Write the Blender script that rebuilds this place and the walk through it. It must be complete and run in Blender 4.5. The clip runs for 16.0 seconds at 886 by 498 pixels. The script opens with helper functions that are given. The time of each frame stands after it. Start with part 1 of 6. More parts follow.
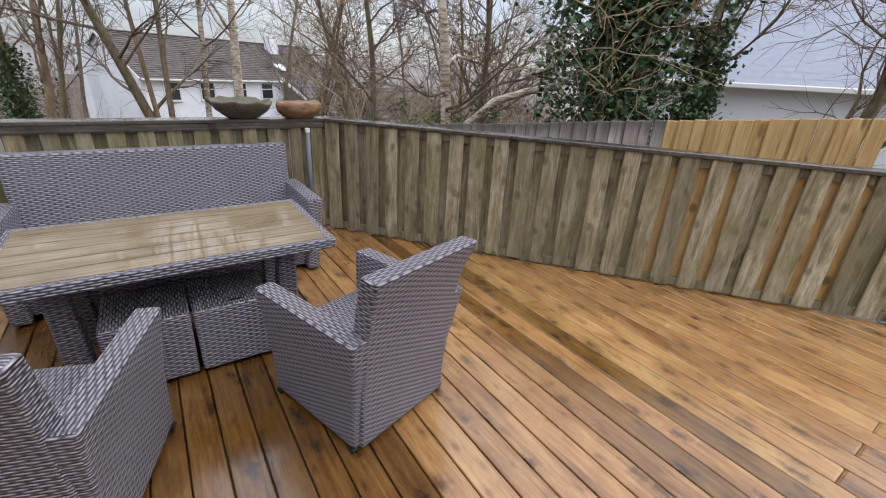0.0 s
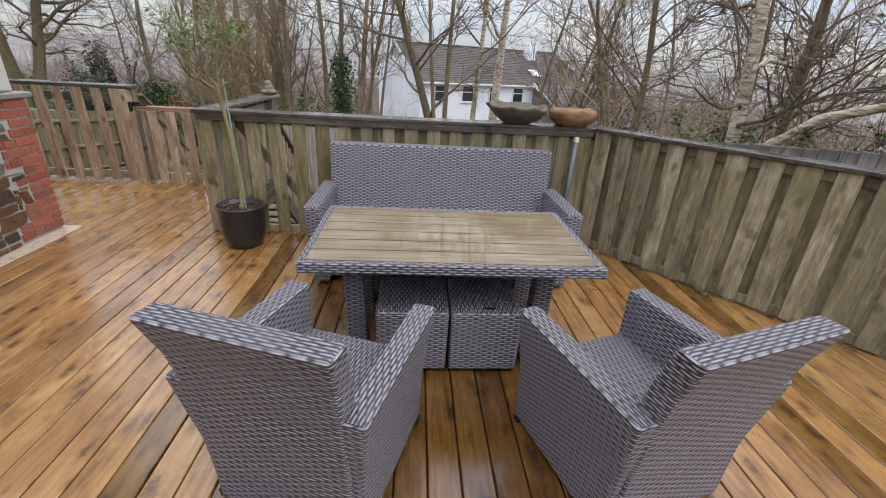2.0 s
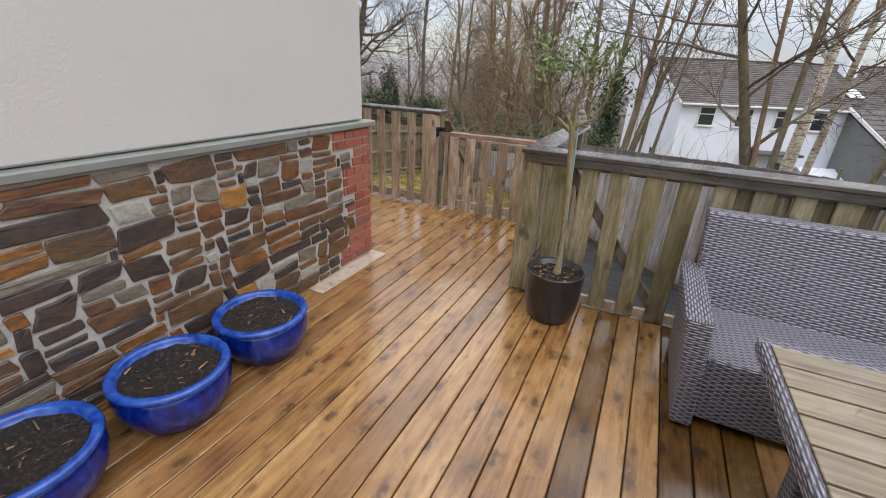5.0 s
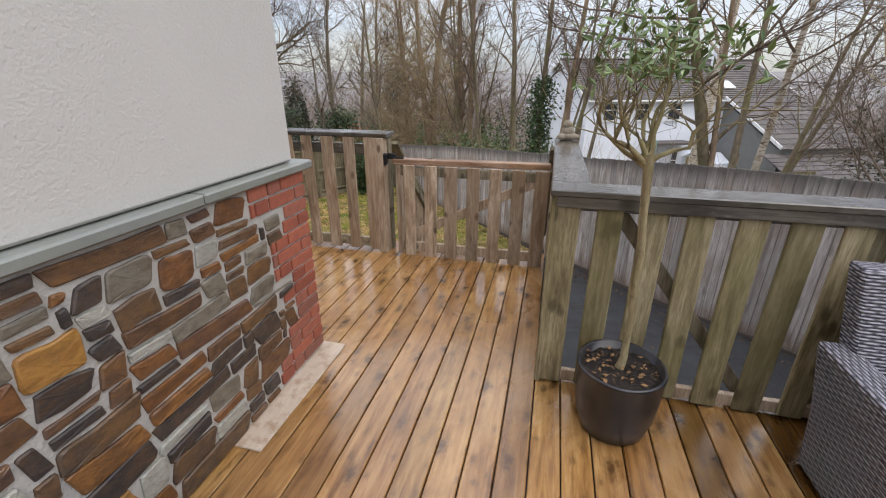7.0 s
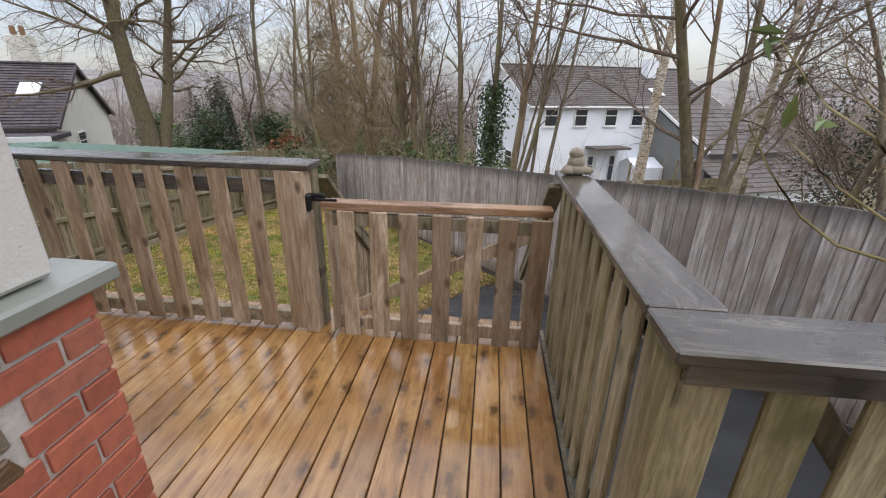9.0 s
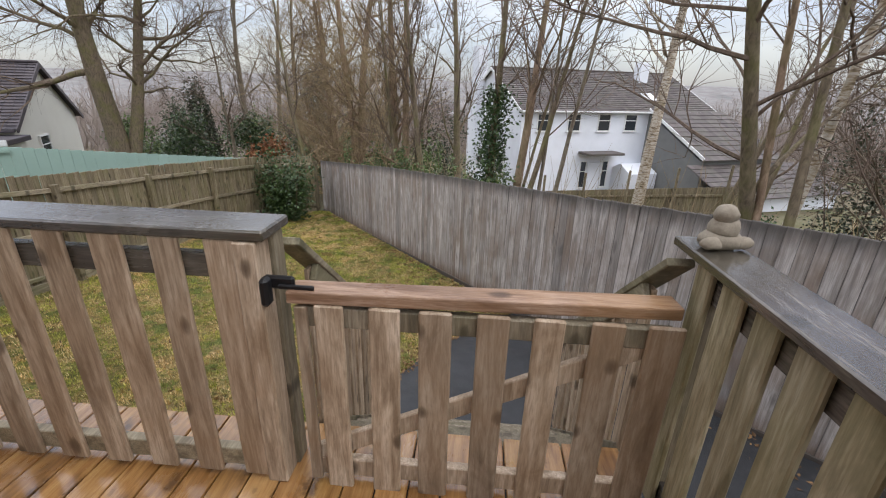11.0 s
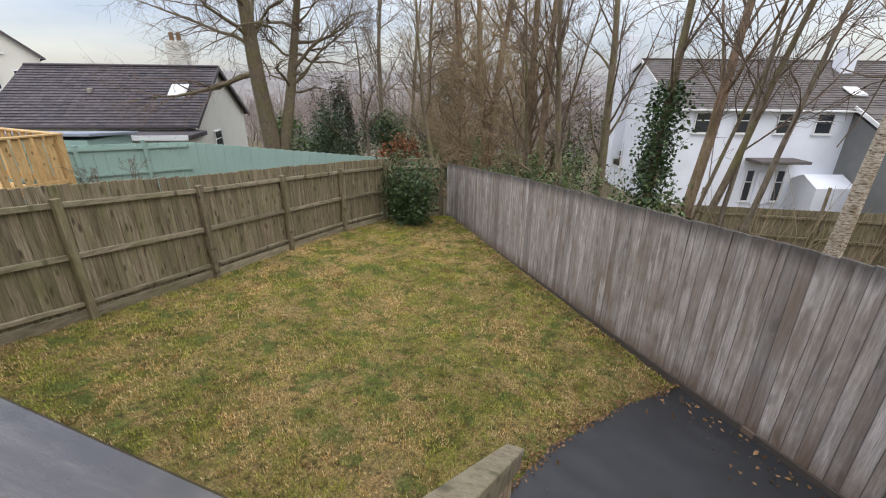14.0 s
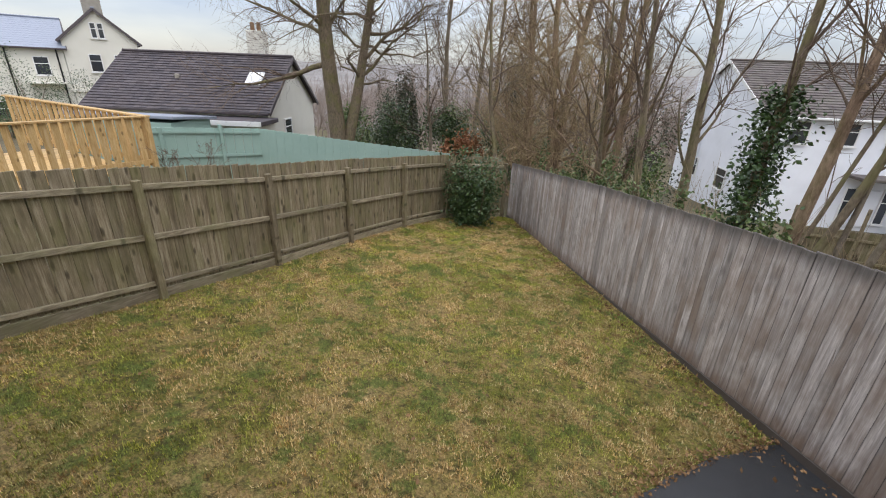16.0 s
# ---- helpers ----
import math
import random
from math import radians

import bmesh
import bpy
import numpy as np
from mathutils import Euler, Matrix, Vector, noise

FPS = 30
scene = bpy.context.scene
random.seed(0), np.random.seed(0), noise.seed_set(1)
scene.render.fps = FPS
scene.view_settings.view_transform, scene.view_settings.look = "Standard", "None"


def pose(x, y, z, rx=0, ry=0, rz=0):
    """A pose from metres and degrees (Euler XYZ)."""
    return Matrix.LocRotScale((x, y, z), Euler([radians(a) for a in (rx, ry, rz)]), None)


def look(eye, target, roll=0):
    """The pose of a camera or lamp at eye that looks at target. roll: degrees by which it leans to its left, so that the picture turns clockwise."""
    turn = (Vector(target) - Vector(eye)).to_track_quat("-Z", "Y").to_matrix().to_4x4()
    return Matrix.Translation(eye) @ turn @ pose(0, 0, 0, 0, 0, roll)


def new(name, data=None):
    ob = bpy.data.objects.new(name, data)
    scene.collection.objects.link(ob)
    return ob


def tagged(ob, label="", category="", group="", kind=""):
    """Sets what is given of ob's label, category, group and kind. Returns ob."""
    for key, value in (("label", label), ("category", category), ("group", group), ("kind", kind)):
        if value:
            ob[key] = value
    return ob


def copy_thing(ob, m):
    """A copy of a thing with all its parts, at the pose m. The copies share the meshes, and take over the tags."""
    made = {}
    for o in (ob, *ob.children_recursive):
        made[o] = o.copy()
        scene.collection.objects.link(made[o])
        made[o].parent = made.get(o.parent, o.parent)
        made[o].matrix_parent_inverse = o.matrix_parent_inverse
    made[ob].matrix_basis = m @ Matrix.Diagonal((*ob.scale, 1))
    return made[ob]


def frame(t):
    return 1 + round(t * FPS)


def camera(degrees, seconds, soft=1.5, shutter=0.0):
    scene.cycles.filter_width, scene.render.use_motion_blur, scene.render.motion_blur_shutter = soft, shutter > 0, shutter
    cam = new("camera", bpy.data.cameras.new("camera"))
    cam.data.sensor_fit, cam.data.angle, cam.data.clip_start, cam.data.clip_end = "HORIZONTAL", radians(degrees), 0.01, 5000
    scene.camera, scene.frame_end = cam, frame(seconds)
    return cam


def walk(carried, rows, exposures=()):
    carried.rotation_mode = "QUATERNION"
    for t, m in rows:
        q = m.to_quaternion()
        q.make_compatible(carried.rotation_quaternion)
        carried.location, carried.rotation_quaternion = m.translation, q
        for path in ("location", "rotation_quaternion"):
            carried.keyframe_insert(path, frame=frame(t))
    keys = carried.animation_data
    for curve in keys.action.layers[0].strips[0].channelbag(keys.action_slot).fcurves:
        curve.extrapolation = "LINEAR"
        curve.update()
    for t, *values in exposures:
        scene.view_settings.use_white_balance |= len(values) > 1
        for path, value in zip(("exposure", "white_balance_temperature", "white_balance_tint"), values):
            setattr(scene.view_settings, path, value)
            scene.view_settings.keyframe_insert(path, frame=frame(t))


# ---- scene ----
cam = camera(92.6, 16.0, soft=1.1)
METRES, EYE, TILT, LEAN, TURN = 7.5, 1.572, 0.0, 0.0, -34.8
ROWS = [
    (0.0, 0.0, 0.0, 0.0, 1.26, -22.77, -3.01),
    (0.5, -0.0234, 0.0004, -0.001, 8.56, -22.82, -3.16),
    (1.0, -0.0315, 0.0084, -0.0014, 14.62, -22.93, -3.6),
    (1.5, -0.0365, 0.0218, -0.0015, 22.91, -23.33, -3.43),
    (2.0, -0.0486, 0.0244, -0.0021, 31.61, -23.75, -3.04),
    (2.5, -0.0774, 0.0166, 0.0003, 37.98, -23.89, -2.54),
    (3.0, -0.1047, 0.0119, 0.0011, 43.02, -23.62, -2.11),
    (3.5, -0.1331, 0.0209, -0.0001, 52.75, -23.71, -2.45),
    (4.0, -0.1592, 0.0298, 0.0008, 61.81, -23.64, -2.82),
    (6.5, -0.356, 0.0578, 0.0018, 53.26, -21.93, -0.06),
    (7.0, -0.3891, 0.0778, 0.0001, 49.03, -21.95, -0.01),
    (7.5, -0.4197, 0.1067, 0.0013, 48.19, -22.05, -0.55),
    (8.0, -0.4583, 0.1277, 0.0013, 45.31, -21.92, -1.26),
    (8.5, -0.4944, 0.1493, 0.0028, 42.45, -21.61, -0.76),
    (9.0, -0.5227, 0.1828, 0.0016, 41.32, -21.51, -1.01),
    (9.5, -0.553, 0.2085, 0.001, 40.74, -21.38, -1.37),
    (10.0, -0.5888, 0.2286, 0.0028, 39.36, -21.12, -1.54),
    (12.5, -0.7055, 0.3501, 0.0036, 43.57, -21.66, -0.96),
    (13.0, -0.7303, 0.3722, 0.0067, 50.03, -21.8, -0.99),
    (13.5, -0.7548, 0.3755, 0.0058, 54.94, -21.88, -0.7),
    (14.0, -0.7865, 0.3702, 0.0086, 56.05, -21.94, -0.56),
    (14.5, -0.8114, 0.3714, 0.0074, 58.34, -22.01, -0.72),
    (15.0, -0.8305, 0.3784, 0.0065, 61.43, -22.12, -2.01),
    (15.5, -0.8425, 0.3745, 0.0062, 63.17, -22.53, -2.24),
    (16.0, -0.8471, 0.3718, 0.0075, 64.0, -22.7, -2.12),
]
walk(cam, [(t, pose(0, 0, EYE, TILT, LEAN, TURN) @ pose(METRES * x, METRES * y, METRES * z, 90 + pitch, roll, yaw)) for t, x, y, z, yaw, pitch, roll in ROWS], [(0.0, 0.05, 6870, 10), (16.0, 0.05, 6870, 10)])

# ---- light ----
world = bpy.data.worlds.new("overcast_sky")
scene.world = world
world.use_nodes = True
wn = world.node_tree
wn.nodes.clear()
SUN_EL, SUN_AZ = 55.0, 120.0


def wnode(kind, **kw):
    n = wn.nodes.new(kind)
    for k, v in kw.items():
        n.inputs[k].default_value = v
    return n


sky = wn.nodes.new("ShaderNodeTexSky")
sky.sky_type = "NISHITA"
sky.sun_disc = False
sky.sun_elevation, sky.sun_rotation = radians(SUN_EL), radians(SUN_AZ)
coord = wn.nodes.new("ShaderNodeTexCoord")
stretch = wn.nodes.new("ShaderNodeMapping")
stretch.inputs["Scale"].default_value = (1.0, 1.0, 3.5)
cloud = wn.nodes.new("ShaderNodeTexNoise")
cloud.inputs["Scale"].default_value, cloud.inputs["Detail"].default_value = 2.2, 6.0
ramp = wn.nodes.new("ShaderNodeValToRGB")
ramp.color_ramp.elements[0].position, ramp.color_ramp.elements[0].color = 0.34, (0.50, 0.565, 0.76, 1)
ramp.color_ramp.elements[1].position, ramp.color_ramp.elements[1].color = 0.64, (0.93, 0.95, 1.0, 1)
# an overcast sky is brighter overhead than at the horizon
split = wn.nodes.new("ShaderNodeSeparateXYZ")
rise = wn.nodes.new("ShaderNodeMath")
rise.operation, rise.use_clamp = "MAXIMUM", False
rise.inputs[1].default_value = 0.0
lift = wn.nodes.new("ShaderNodeMath")
lift.operation = "MULTIPLY_ADD"
lift.inputs[1].default_value, lift.inputs[2].default_value = 2.55, 0.47
bg_sky = wnode("ShaderNodeBackground", Strength=0.05)
bg_cloud = wnode("ShaderNodeBackground", Strength=0.6)
wn.links.new(coord.outputs["Generated"], split.inputs[0])
wn.links.new(split.outputs["Z"], rise.inputs[0])
wn.links.new(rise.outputs[0], lift.inputs[0])
wn.links.new(lift.outputs[0], bg_cloud.inputs["Strength"])
add = wn.nodes.new("ShaderNodeAddShader")
wout = wn.nodes.new("ShaderNodeOutputWorld")
wn.links.new(coord.outputs["Generated"], stretch.inputs["Vector"])
wn.links.new(stretch.outputs["Vector"], cloud.inputs["Vector"])
wn.links.new(cloud.outputs["Fac"], ramp.inputs["Fac"])
wn.links.new(sky.outputs["Color"], bg_sky.inputs["Color"])
wn.links.new(ramp.outputs["Color"], bg_cloud.inputs["Color"])
wn.links.new(bg_sky.outputs["Background"], add.inputs[0])
wn.links.new(bg_cloud.outputs["Background"], add.inputs[1])
wn.links.new(add.outputs["Shader"], wout.inputs["Surface"])

sun = new("sun", bpy.data.lights.new("sun", "SUN"))
sun.data.energy, sun.data.angle, sun.data.color = 0.7, radians(50), (1.0, 0.97, 0.92)
az = radians(SUN_AZ)
sun_way = Vector((math.sin(az) * math.cos(radians(SUN_EL)), math.cos(az) * math.cos(radians(SUN_EL)), math.sin(radians(SUN_EL))))
sun.matrix_world = look(sun_way * 40, (0, 0, 0))


# ---- materials ----
class Mat:
    """A node material with a few short builders."""

    def __init__(self, name, rough=0.7, metal=0.0, spec=0.4):
        self.m = bpy.data.materials.new(name)
        self.m.use_nodes = True
        self.t = self.m.node_tree
        self.b = self.t.nodes["Principled BSDF"]
        self.b.inputs["Roughness"].default_value = rough
        self.b.inputs["Metallic"].default_value = metal
        self.b.inputs["Specular IOR Level"].default_value = spec
        geo = self.t.nodes.new("ShaderNodeNewGeometry")
        self.pos = geo.outputs["Position"]
        self.island = geo.outputs["Random Per Island"]
        self.rnd = self.t.nodes.new("ShaderNodeObjectInfo").outputs["Random"]
        tc = self.t.nodes.new("ShaderNodeTexCoord")
        self.uv, self.obj = tc.outputs["UV"], tc.outputs["Object"]

    def link(self, a, b):
        self.t.links.new(a, b)

    def math(self, op, a, b=0.0, clamp=False):
        n = self.t.nodes.new("ShaderNodeMath")
        n.operation, n.use_clamp = op, clamp
        for i, v in enumerate((a, b)):
            if isinstance(v, (int, float)):
                n.inputs[i].default_value = v
            else:
                self.link(v, n.inputs[i])
        return n.outputs[0]

    def scaled(self, vec, scale, shift=None):
        """vec times scale, moved by a random amount per object where shift is given"""
        n = self.t.nodes.new("ShaderNodeVectorMath")
        n.operation = "MULTIPLY"
        self.link(vec, n.inputs[0])
        n.inputs[1].default_value = scale
        out = n.outputs[0]
        if shift is not None:
            c = self.t.nodes.new("ShaderNodeCombineXYZ")
            for i in range(3):
                self.link(self.math("MULTIPLY", shift, (37.0, 91.0, 53.0)[i]), c.inputs[i])
            a = self.t.nodes.new("ShaderNodeVectorMath")
            self.link(out, a.inputs[0])
            self.link(c.outputs[0], a.inputs[1])
            out = a.outputs[0]
        return out

    def noise(self, vec, scale, detail=3.0, rough=0.55, warp=0.0):
        n = self.t.nodes.new("ShaderNodeTexNoise")
        self.link(vec, n.inputs["Vector"])
        n.inputs["Scale"].default_value, n.inputs["Detail"].default_value = scale, detail
        n.inputs["Roughness"].default_value, n.inputs["Distortion"].default_value = rough, warp
        return n.outputs["Fac"]

    def flat(self, vec, a, b):
        """two of a vector's three values, as x and y"""
        p, c = self.t.nodes.new("ShaderNodeSeparateXYZ"), self.t.nodes.new("ShaderNodeCombineXYZ")
        self.link(vec, p.inputs[0])
        self.link(p.outputs[a], c.inputs[0])
        self.link(p.outputs[b], c.inputs[1])
        return c.outputs[0]

    def voronoi(self, vec, scale, out="Distance", dims="3D"):
        n = self.t.nodes.new("ShaderNodeTexVoronoi")
        n.voronoi_dimensions = dims
        self.link(vec, n.inputs["Vector"])
        n.inputs["Scale"].default_value = scale
        return n.outputs[out]

    def ramp(self, fac, stops, constant=False):
        n = self.t.nodes.new("ShaderNodeValToRGB")
        if constant:
            n.color_ramp.interpolation = "CONSTANT"
        e = n.color_ramp.elements
        while len(e) < len(stops):
            e.new(0.5)
        for k, (p, c) in zip(e, stops):
            k.position = p
            k.color = (*(c if isinstance(c, tuple) else (c, c, c)), 1)
        self.link(fac, n.inputs["Fac"])
        return n.outputs["Color"]

    def mix(self, fac, a, b, mode="MIX"):
        n = self.t.nodes.new("ShaderNodeMix")
        n.data_type, n.blend_type = "RGBA", mode
        if isinstance(fac, (int, float)):
            n.inputs["Factor"].default_value = fac
        else:
            self.link(fac, n.inputs["Factor"])
        for s, v in (("A", a), ("B", b)):
            i = [k for k in n.inputs if k.name == s and k.type == "RGBA"][0]
            if isinstance(v, tuple):
                i.default_value = (*v, 1)
            else:
                self.link(v, i)
        return [k for k in n.outputs if k.type == "RGBA"][0]

    def color(self, c):
        if isinstance(c, tuple):
            self.b.inputs["Base Color"].default_value = (*c, 1)
        else:
            self.link(c, self.b.inputs["Base Color"])
        return self

    def rough(self, r):
        self.link(r, self.b.inputs["Roughness"])
        return self

    def bump(self, h, strength=0.3, dist=0.01):
        n = self.t.nodes.new("ShaderNodeBump")
        n.inputs["Strength"].default_value, n.inputs["Distance"].default_value = strength, dist
        self.link(h, n.inputs["Height"])
        self.link(n.outputs["Normal"], self.b.inputs["Normal"])
        return self


def wood(name, dark, mid, light, axis, rough=0.65, stain=(0.05, 0.06, 0.03), stain_amt=0.4, wet=None, knots=0.85, spread=0.35, spec=0.35, local=False, coat=0.0, ends=None):
    """Planks whose grain runs along axis (0, 1, 2); each board its own tone. local: boards drawn in their own frame, thin along y."""
    m = Mat(name, rough, 0, spec)
    src = m.obj if local else m.pos
    sc = [9.0, 9.0, 9.0]
    sc[axis] = 0.8
    v = m.scaled(src, tuple(sc), m.rnd)
    grain = m.noise(v, 3.0, 5, 0.6, 0.7)
    fine = m.noise(v, 15.0, 3, 0.6)
    fs = [8.0, 8.0, 8.0]
    fs[axis] = 2.6
    figure = m.noise(m.scaled(src, tuple(fs), m.rnd), 1.0, 5, 0.65, 0.8)
    col = m.ramp(m.math("ADD", m.math("MULTIPLY", grain, 0.55), m.math("MULTIPLY", figure, 0.45)), [(0.37, dark), (0.5, mid), (0.62, light)])
    tone = m.ramp(m.rnd, [(0.0, 1.0 - spread), (0.5, 1.0), (1.0, 1.0 + 0.3 * spread)])
    col = m.mix(1.0, col, tone, "MULTIPLY")
    col = m.mix(m.math("MULTIPLY", m.ramp(fine, [(0.44, 0.0), (0.66, 1.0)]), 0.55), col, dark)
    ks = [4.6, 4.6, 4.6]
    ks[axis] = 2.7
    kv = m.scaled(src, tuple(ks), m.rnd)
    kn = m.voronoi(m.flat(kv, 0, 2 if axis == 2 else 1), 1.0, dims="2D")
    kn = m.math("ADD", kn, m.math("MULTIPLY", m.math("SUBTRACT", figure, 0.5), 0.16))
    col = m.mix(m.math("MULTIPLY", m.ramp(kn, [(0.03, 1.0), (0.075, 0.75), (0.125, 0.0)]), knots), col, tuple(c * 0.36 for c in dark))
    big = m.noise(m.scaled(m.pos, (1, 1, 1), m.rnd), 1.5, 4, 0.6)
    col = m.mix(m.math("MULTIPLY", m.ramp(big, [(0.45, 0.0), (0.68, 1.0)]), stain_amt), col, stain)
    if ends:
        # darker along the top ends, soil splashes along the foot
        z = m.t.nodes.new("ShaderNodeSeparateXYZ")
        m.link(m.obj, z.inputs[0])
        edge = m.math("ADD", z.outputs[2], m.math("MULTIPLY", m.math("SUBTRACT", figure, 0.5), 0.18))
        col = m.mix(m.ramp(edge, [(0.90, 0.0), (0.985, 0.75)]), col, ends[0])
        col = m.mix(m.ramp(edge, [(0.02, 0.8), (0.16, 0.0)]), col, ends[1])
        # shadow lines of the lapped edges, put into the colour
        lap = m.math("ADD", m.math("ABSOLUTE", z.outputs[0]), m.math("MULTIPLY", m.math("SUBTRACT", figure, 0.5), 0.01))
        col = m.mix(m.ramp(lap, [(0.061, 0.0), (0.069, 0.8)]), col, ends[0])
    m.color(col)
    if wet:
        w = m.noise(m.pos, 1.2, 5, 0.6, 0.5)
        m.rough(m.math("ADD", m.ramp(w, [(0.36, wet[0]), (0.66, wet[1])]), m.math("MULTIPLY", fine, 0.08)))
        m.b.inputs["Coat Weight"].default_value, m.b.inputs["Coat Roughness"].default_value = coat, 0.16
    m.bump(m.math("ADD", grain, m.math("MULTIPLY", fine, 0.5)), 0.35, 0.005)
    return m.m


def decking(name, dark, mid, light, wet):
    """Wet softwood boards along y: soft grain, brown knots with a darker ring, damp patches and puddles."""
    m = Mat(name, 0.3, 0, 0.55)
    v = m.scaled(m.pos, (9.0, 0.7, 9.0), m.rnd)
    grain = m.noise(v, 4.0, 5, 0.6, 0.5)
    fine = m.noise(v, 22.0, 3, 0.65)
    cloudy = m.noise(m.scaled(m.pos, (3.2, 1.7, 1), m.rnd), 1.0, 5, 0.65, 0.6)
    col = m.ramp(m.math("ADD", m.math("MULTIPLY", grain, 0.5), m.math("MULTIPLY", cloudy, 0.5)), [(0.36, dark), (0.49, mid), (0.64, light)])
    col = m.mix(1.0, col, m.ramp(m.rnd, [(0.0, (0.70, 0.66, 0.62)), (0.25, (1.0, 0.98, 0.92)), (0.5, (0.88, 0.82, 0.78)), (0.75, (1.08, 1.06, 1.0)), (1.0, (0.95, 1.0, 0.9))]), "MULTIPLY")
    col = m.mix(m.math("MULTIPLY", m.ramp(fine, [(0.48, 0.0), (0.70, 1.0)]), 0.35), col, dark)
    wob = m.noise(m.scaled(m.pos, (1, 1, 1), m.rnd), 26, 4, 0.7)
    for size, amount, shift in ((1.0, 0.88, 0.0), (1.9, 0.5, 3.7)):
        kv = m.flat(m.scaled(m.pos, (5.2 * size, 2.3 * size, 1), m.math("ADD", m.rnd, shift)), 0, 1)
        d = m.math("ADD", m.voronoi(kv, 1.0, dims="2D"), m.math("MULTIPLY", m.math("SUBTRACT", wob, 0.5), 0.34))
        col = m.mix(m.math("MULTIPLY", m.ramp(d, [(0.02, 1.0), (0.07, 0.8), (0.11, 0.4), (0.24, 0.0)]), amount), col, tuple(c * 0.38 for c in dark))
    big = m.noise(m.pos, 1.3, 5, 0.65, 0.4)
    col = m.mix(m.math("MULTIPLY", m.ramp(big, [(0.50, 0.0), (0.70, 1.0)]), 0.45), col, tuple(c * 0.55 for c in mid))
    m.color(col)
    damp = m.noise(m.scaled(m.pos, (1, 0.7, 1)), 1.5, 5, 0.6, 0.6)
    m.rough(m.math("ADD", m.ramp(damp, [(0.34, 0.02), (0.40, wet[0]), (0.64, wet[1])]), m.math("MULTIPLY", fine, 0.10)))
    m.b.inputs["Coat Weight"].default_value, m.b.inputs["Coat Roughness"].default_value = 0.5, 0.15
    m.bump(m.math("MULTIPLY", m.math("ADD", grain, m.math("MULTIPLY", fine, 0.6)), m.ramp(damp, [(0.35, 0.05), (0.45, 1.0)])), 0.28, 0.004)
    return m.m


M_DECK = decking("wet_deck_wood", (0.17, 0.076, 0.023), (0.33, 0.171, 0.060), (0.475, 0.283, 0.118), (0.13, 0.36))
# darker copy of the deck wood: shade around the furniture put into the colour
M_DECK_D = decking("shaded_deck_wood", (0.065, 0.027, 0.006), (0.14, 0.066, 0.015), (0.225, 0.12, 0.034), (0.04, 0.24))
M_FENCE = wood("weathered_fence_wood", (0.155, 0.125, 0.07), (0.32, 0.265, 0.165), (0.47, 0.41, 0.29), 2, stain=(0.17, 0.155, 0.055), stain_amt=0.5, knots=0.55, local=True)
M_FENCE_M = wood("mossy_fence_wood", (0.115, 0.092, 0.045), (0.265, 0.217, 0.122), (0.39, 0.328, 0.205), 2, stain=(0.135, 0.125, 0.042), stain_amt=0.6, knots=0.7, local=True)
M_FENCE_D = wood("dark_fence_wood", (0.10, 0.08, 0.055), (0.22, 0.18, 0.125), (0.33, 0.28, 0.205), 2, stain=(0.10, 0.09, 0.04), stain_amt=0.5, local=True)
M_FENCE_G = wood("grey_deck_fence_wood", (0.14, 0.115, 0.065), (0.33, 0.285, 0.185), (0.50, 0.445, 0.325), 2, stain=(0.17, 0.15, 0.06), stain_amt=0.6, knots=0.55, local=True)
M_NEW = wood("new_fence_wood", (0.36, 0.215, 0.08), (0.53, 0.355, 0.15), (0.62, 0.45, 0.235), 2, stain=(0.38, 0.24, 0.11), stain_amt=0.4, spread=0.2, local=True)
M_CAP = wood("wet_rail_cap_wood", (0.03, 0.025, 0.022), (0.072, 0.061, 0.054), (0.15, 0.13, 0.113), 0, rough=0.3, stain=(0.085, 0.075, 0.04), stain_amt=0.5, wet=(0.08, 0.32), spec=0.6, coat=0.5)
M_CAP_Y = wood("wet_rail_wood", (0.03, 0.025, 0.022), (0.072, 0.061, 0.054), (0.15, 0.13, 0.113), 1, rough=0.3, stain=(0.085, 0.075, 0.04), stain_amt=0.5, wet=(0.08, 0.32), spec=0.6, coat=0.5)
M_GATE_CAP = wood("worn_gate_rail_wood", (0.17, 0.09, 0.05), (0.36, 0.225, 0.145), (0.54, 0.38, 0.28), 0, rough=0.4, stain=(0.42, 0.22, 0.07), stain_amt=0.35, wet=(0.2, 0.45))
M_GATE = wood("brown_gate_wood", (0.20, 0.14, 0.09), (0.42, 0.32, 0.225), (0.58, 0.47, 0.355), 2, stain=(0.26, 0.155, 0.08), stain_amt=0.4, local=True)
M_GREYF = wood("grey_boundary_wood", (0.24, 0.21, 0.19), (0.46, 0.41, 0.375), (0.64, 0.59, 0.555), 2, stain=(0.24, 0.165, 0.115), stain_amt=0.6, spread=0.38, knots=0.4, local=True, ends=((0.055, 0.05, 0.045), (0.16, 0.10, 0.065)))
M_LAWNF = wood("lawn_fence_wood", (0.115, 0.088, 0.052), (0.245, 0.198, 0.128), (0.36, 0.305, 0.21), 2, stain=(0.17, 0.165, 0.065), stain_amt=0.5, spread=0.3, local=True)
M_LAWNR = wood("fence_rail_wood", (0.15, 0.12, 0.08), (0.30, 0.25, 0.17), (0.42, 0.36, 0.255), 1, stain=(0.16, 0.16, 0.07), stain_amt=0.5)

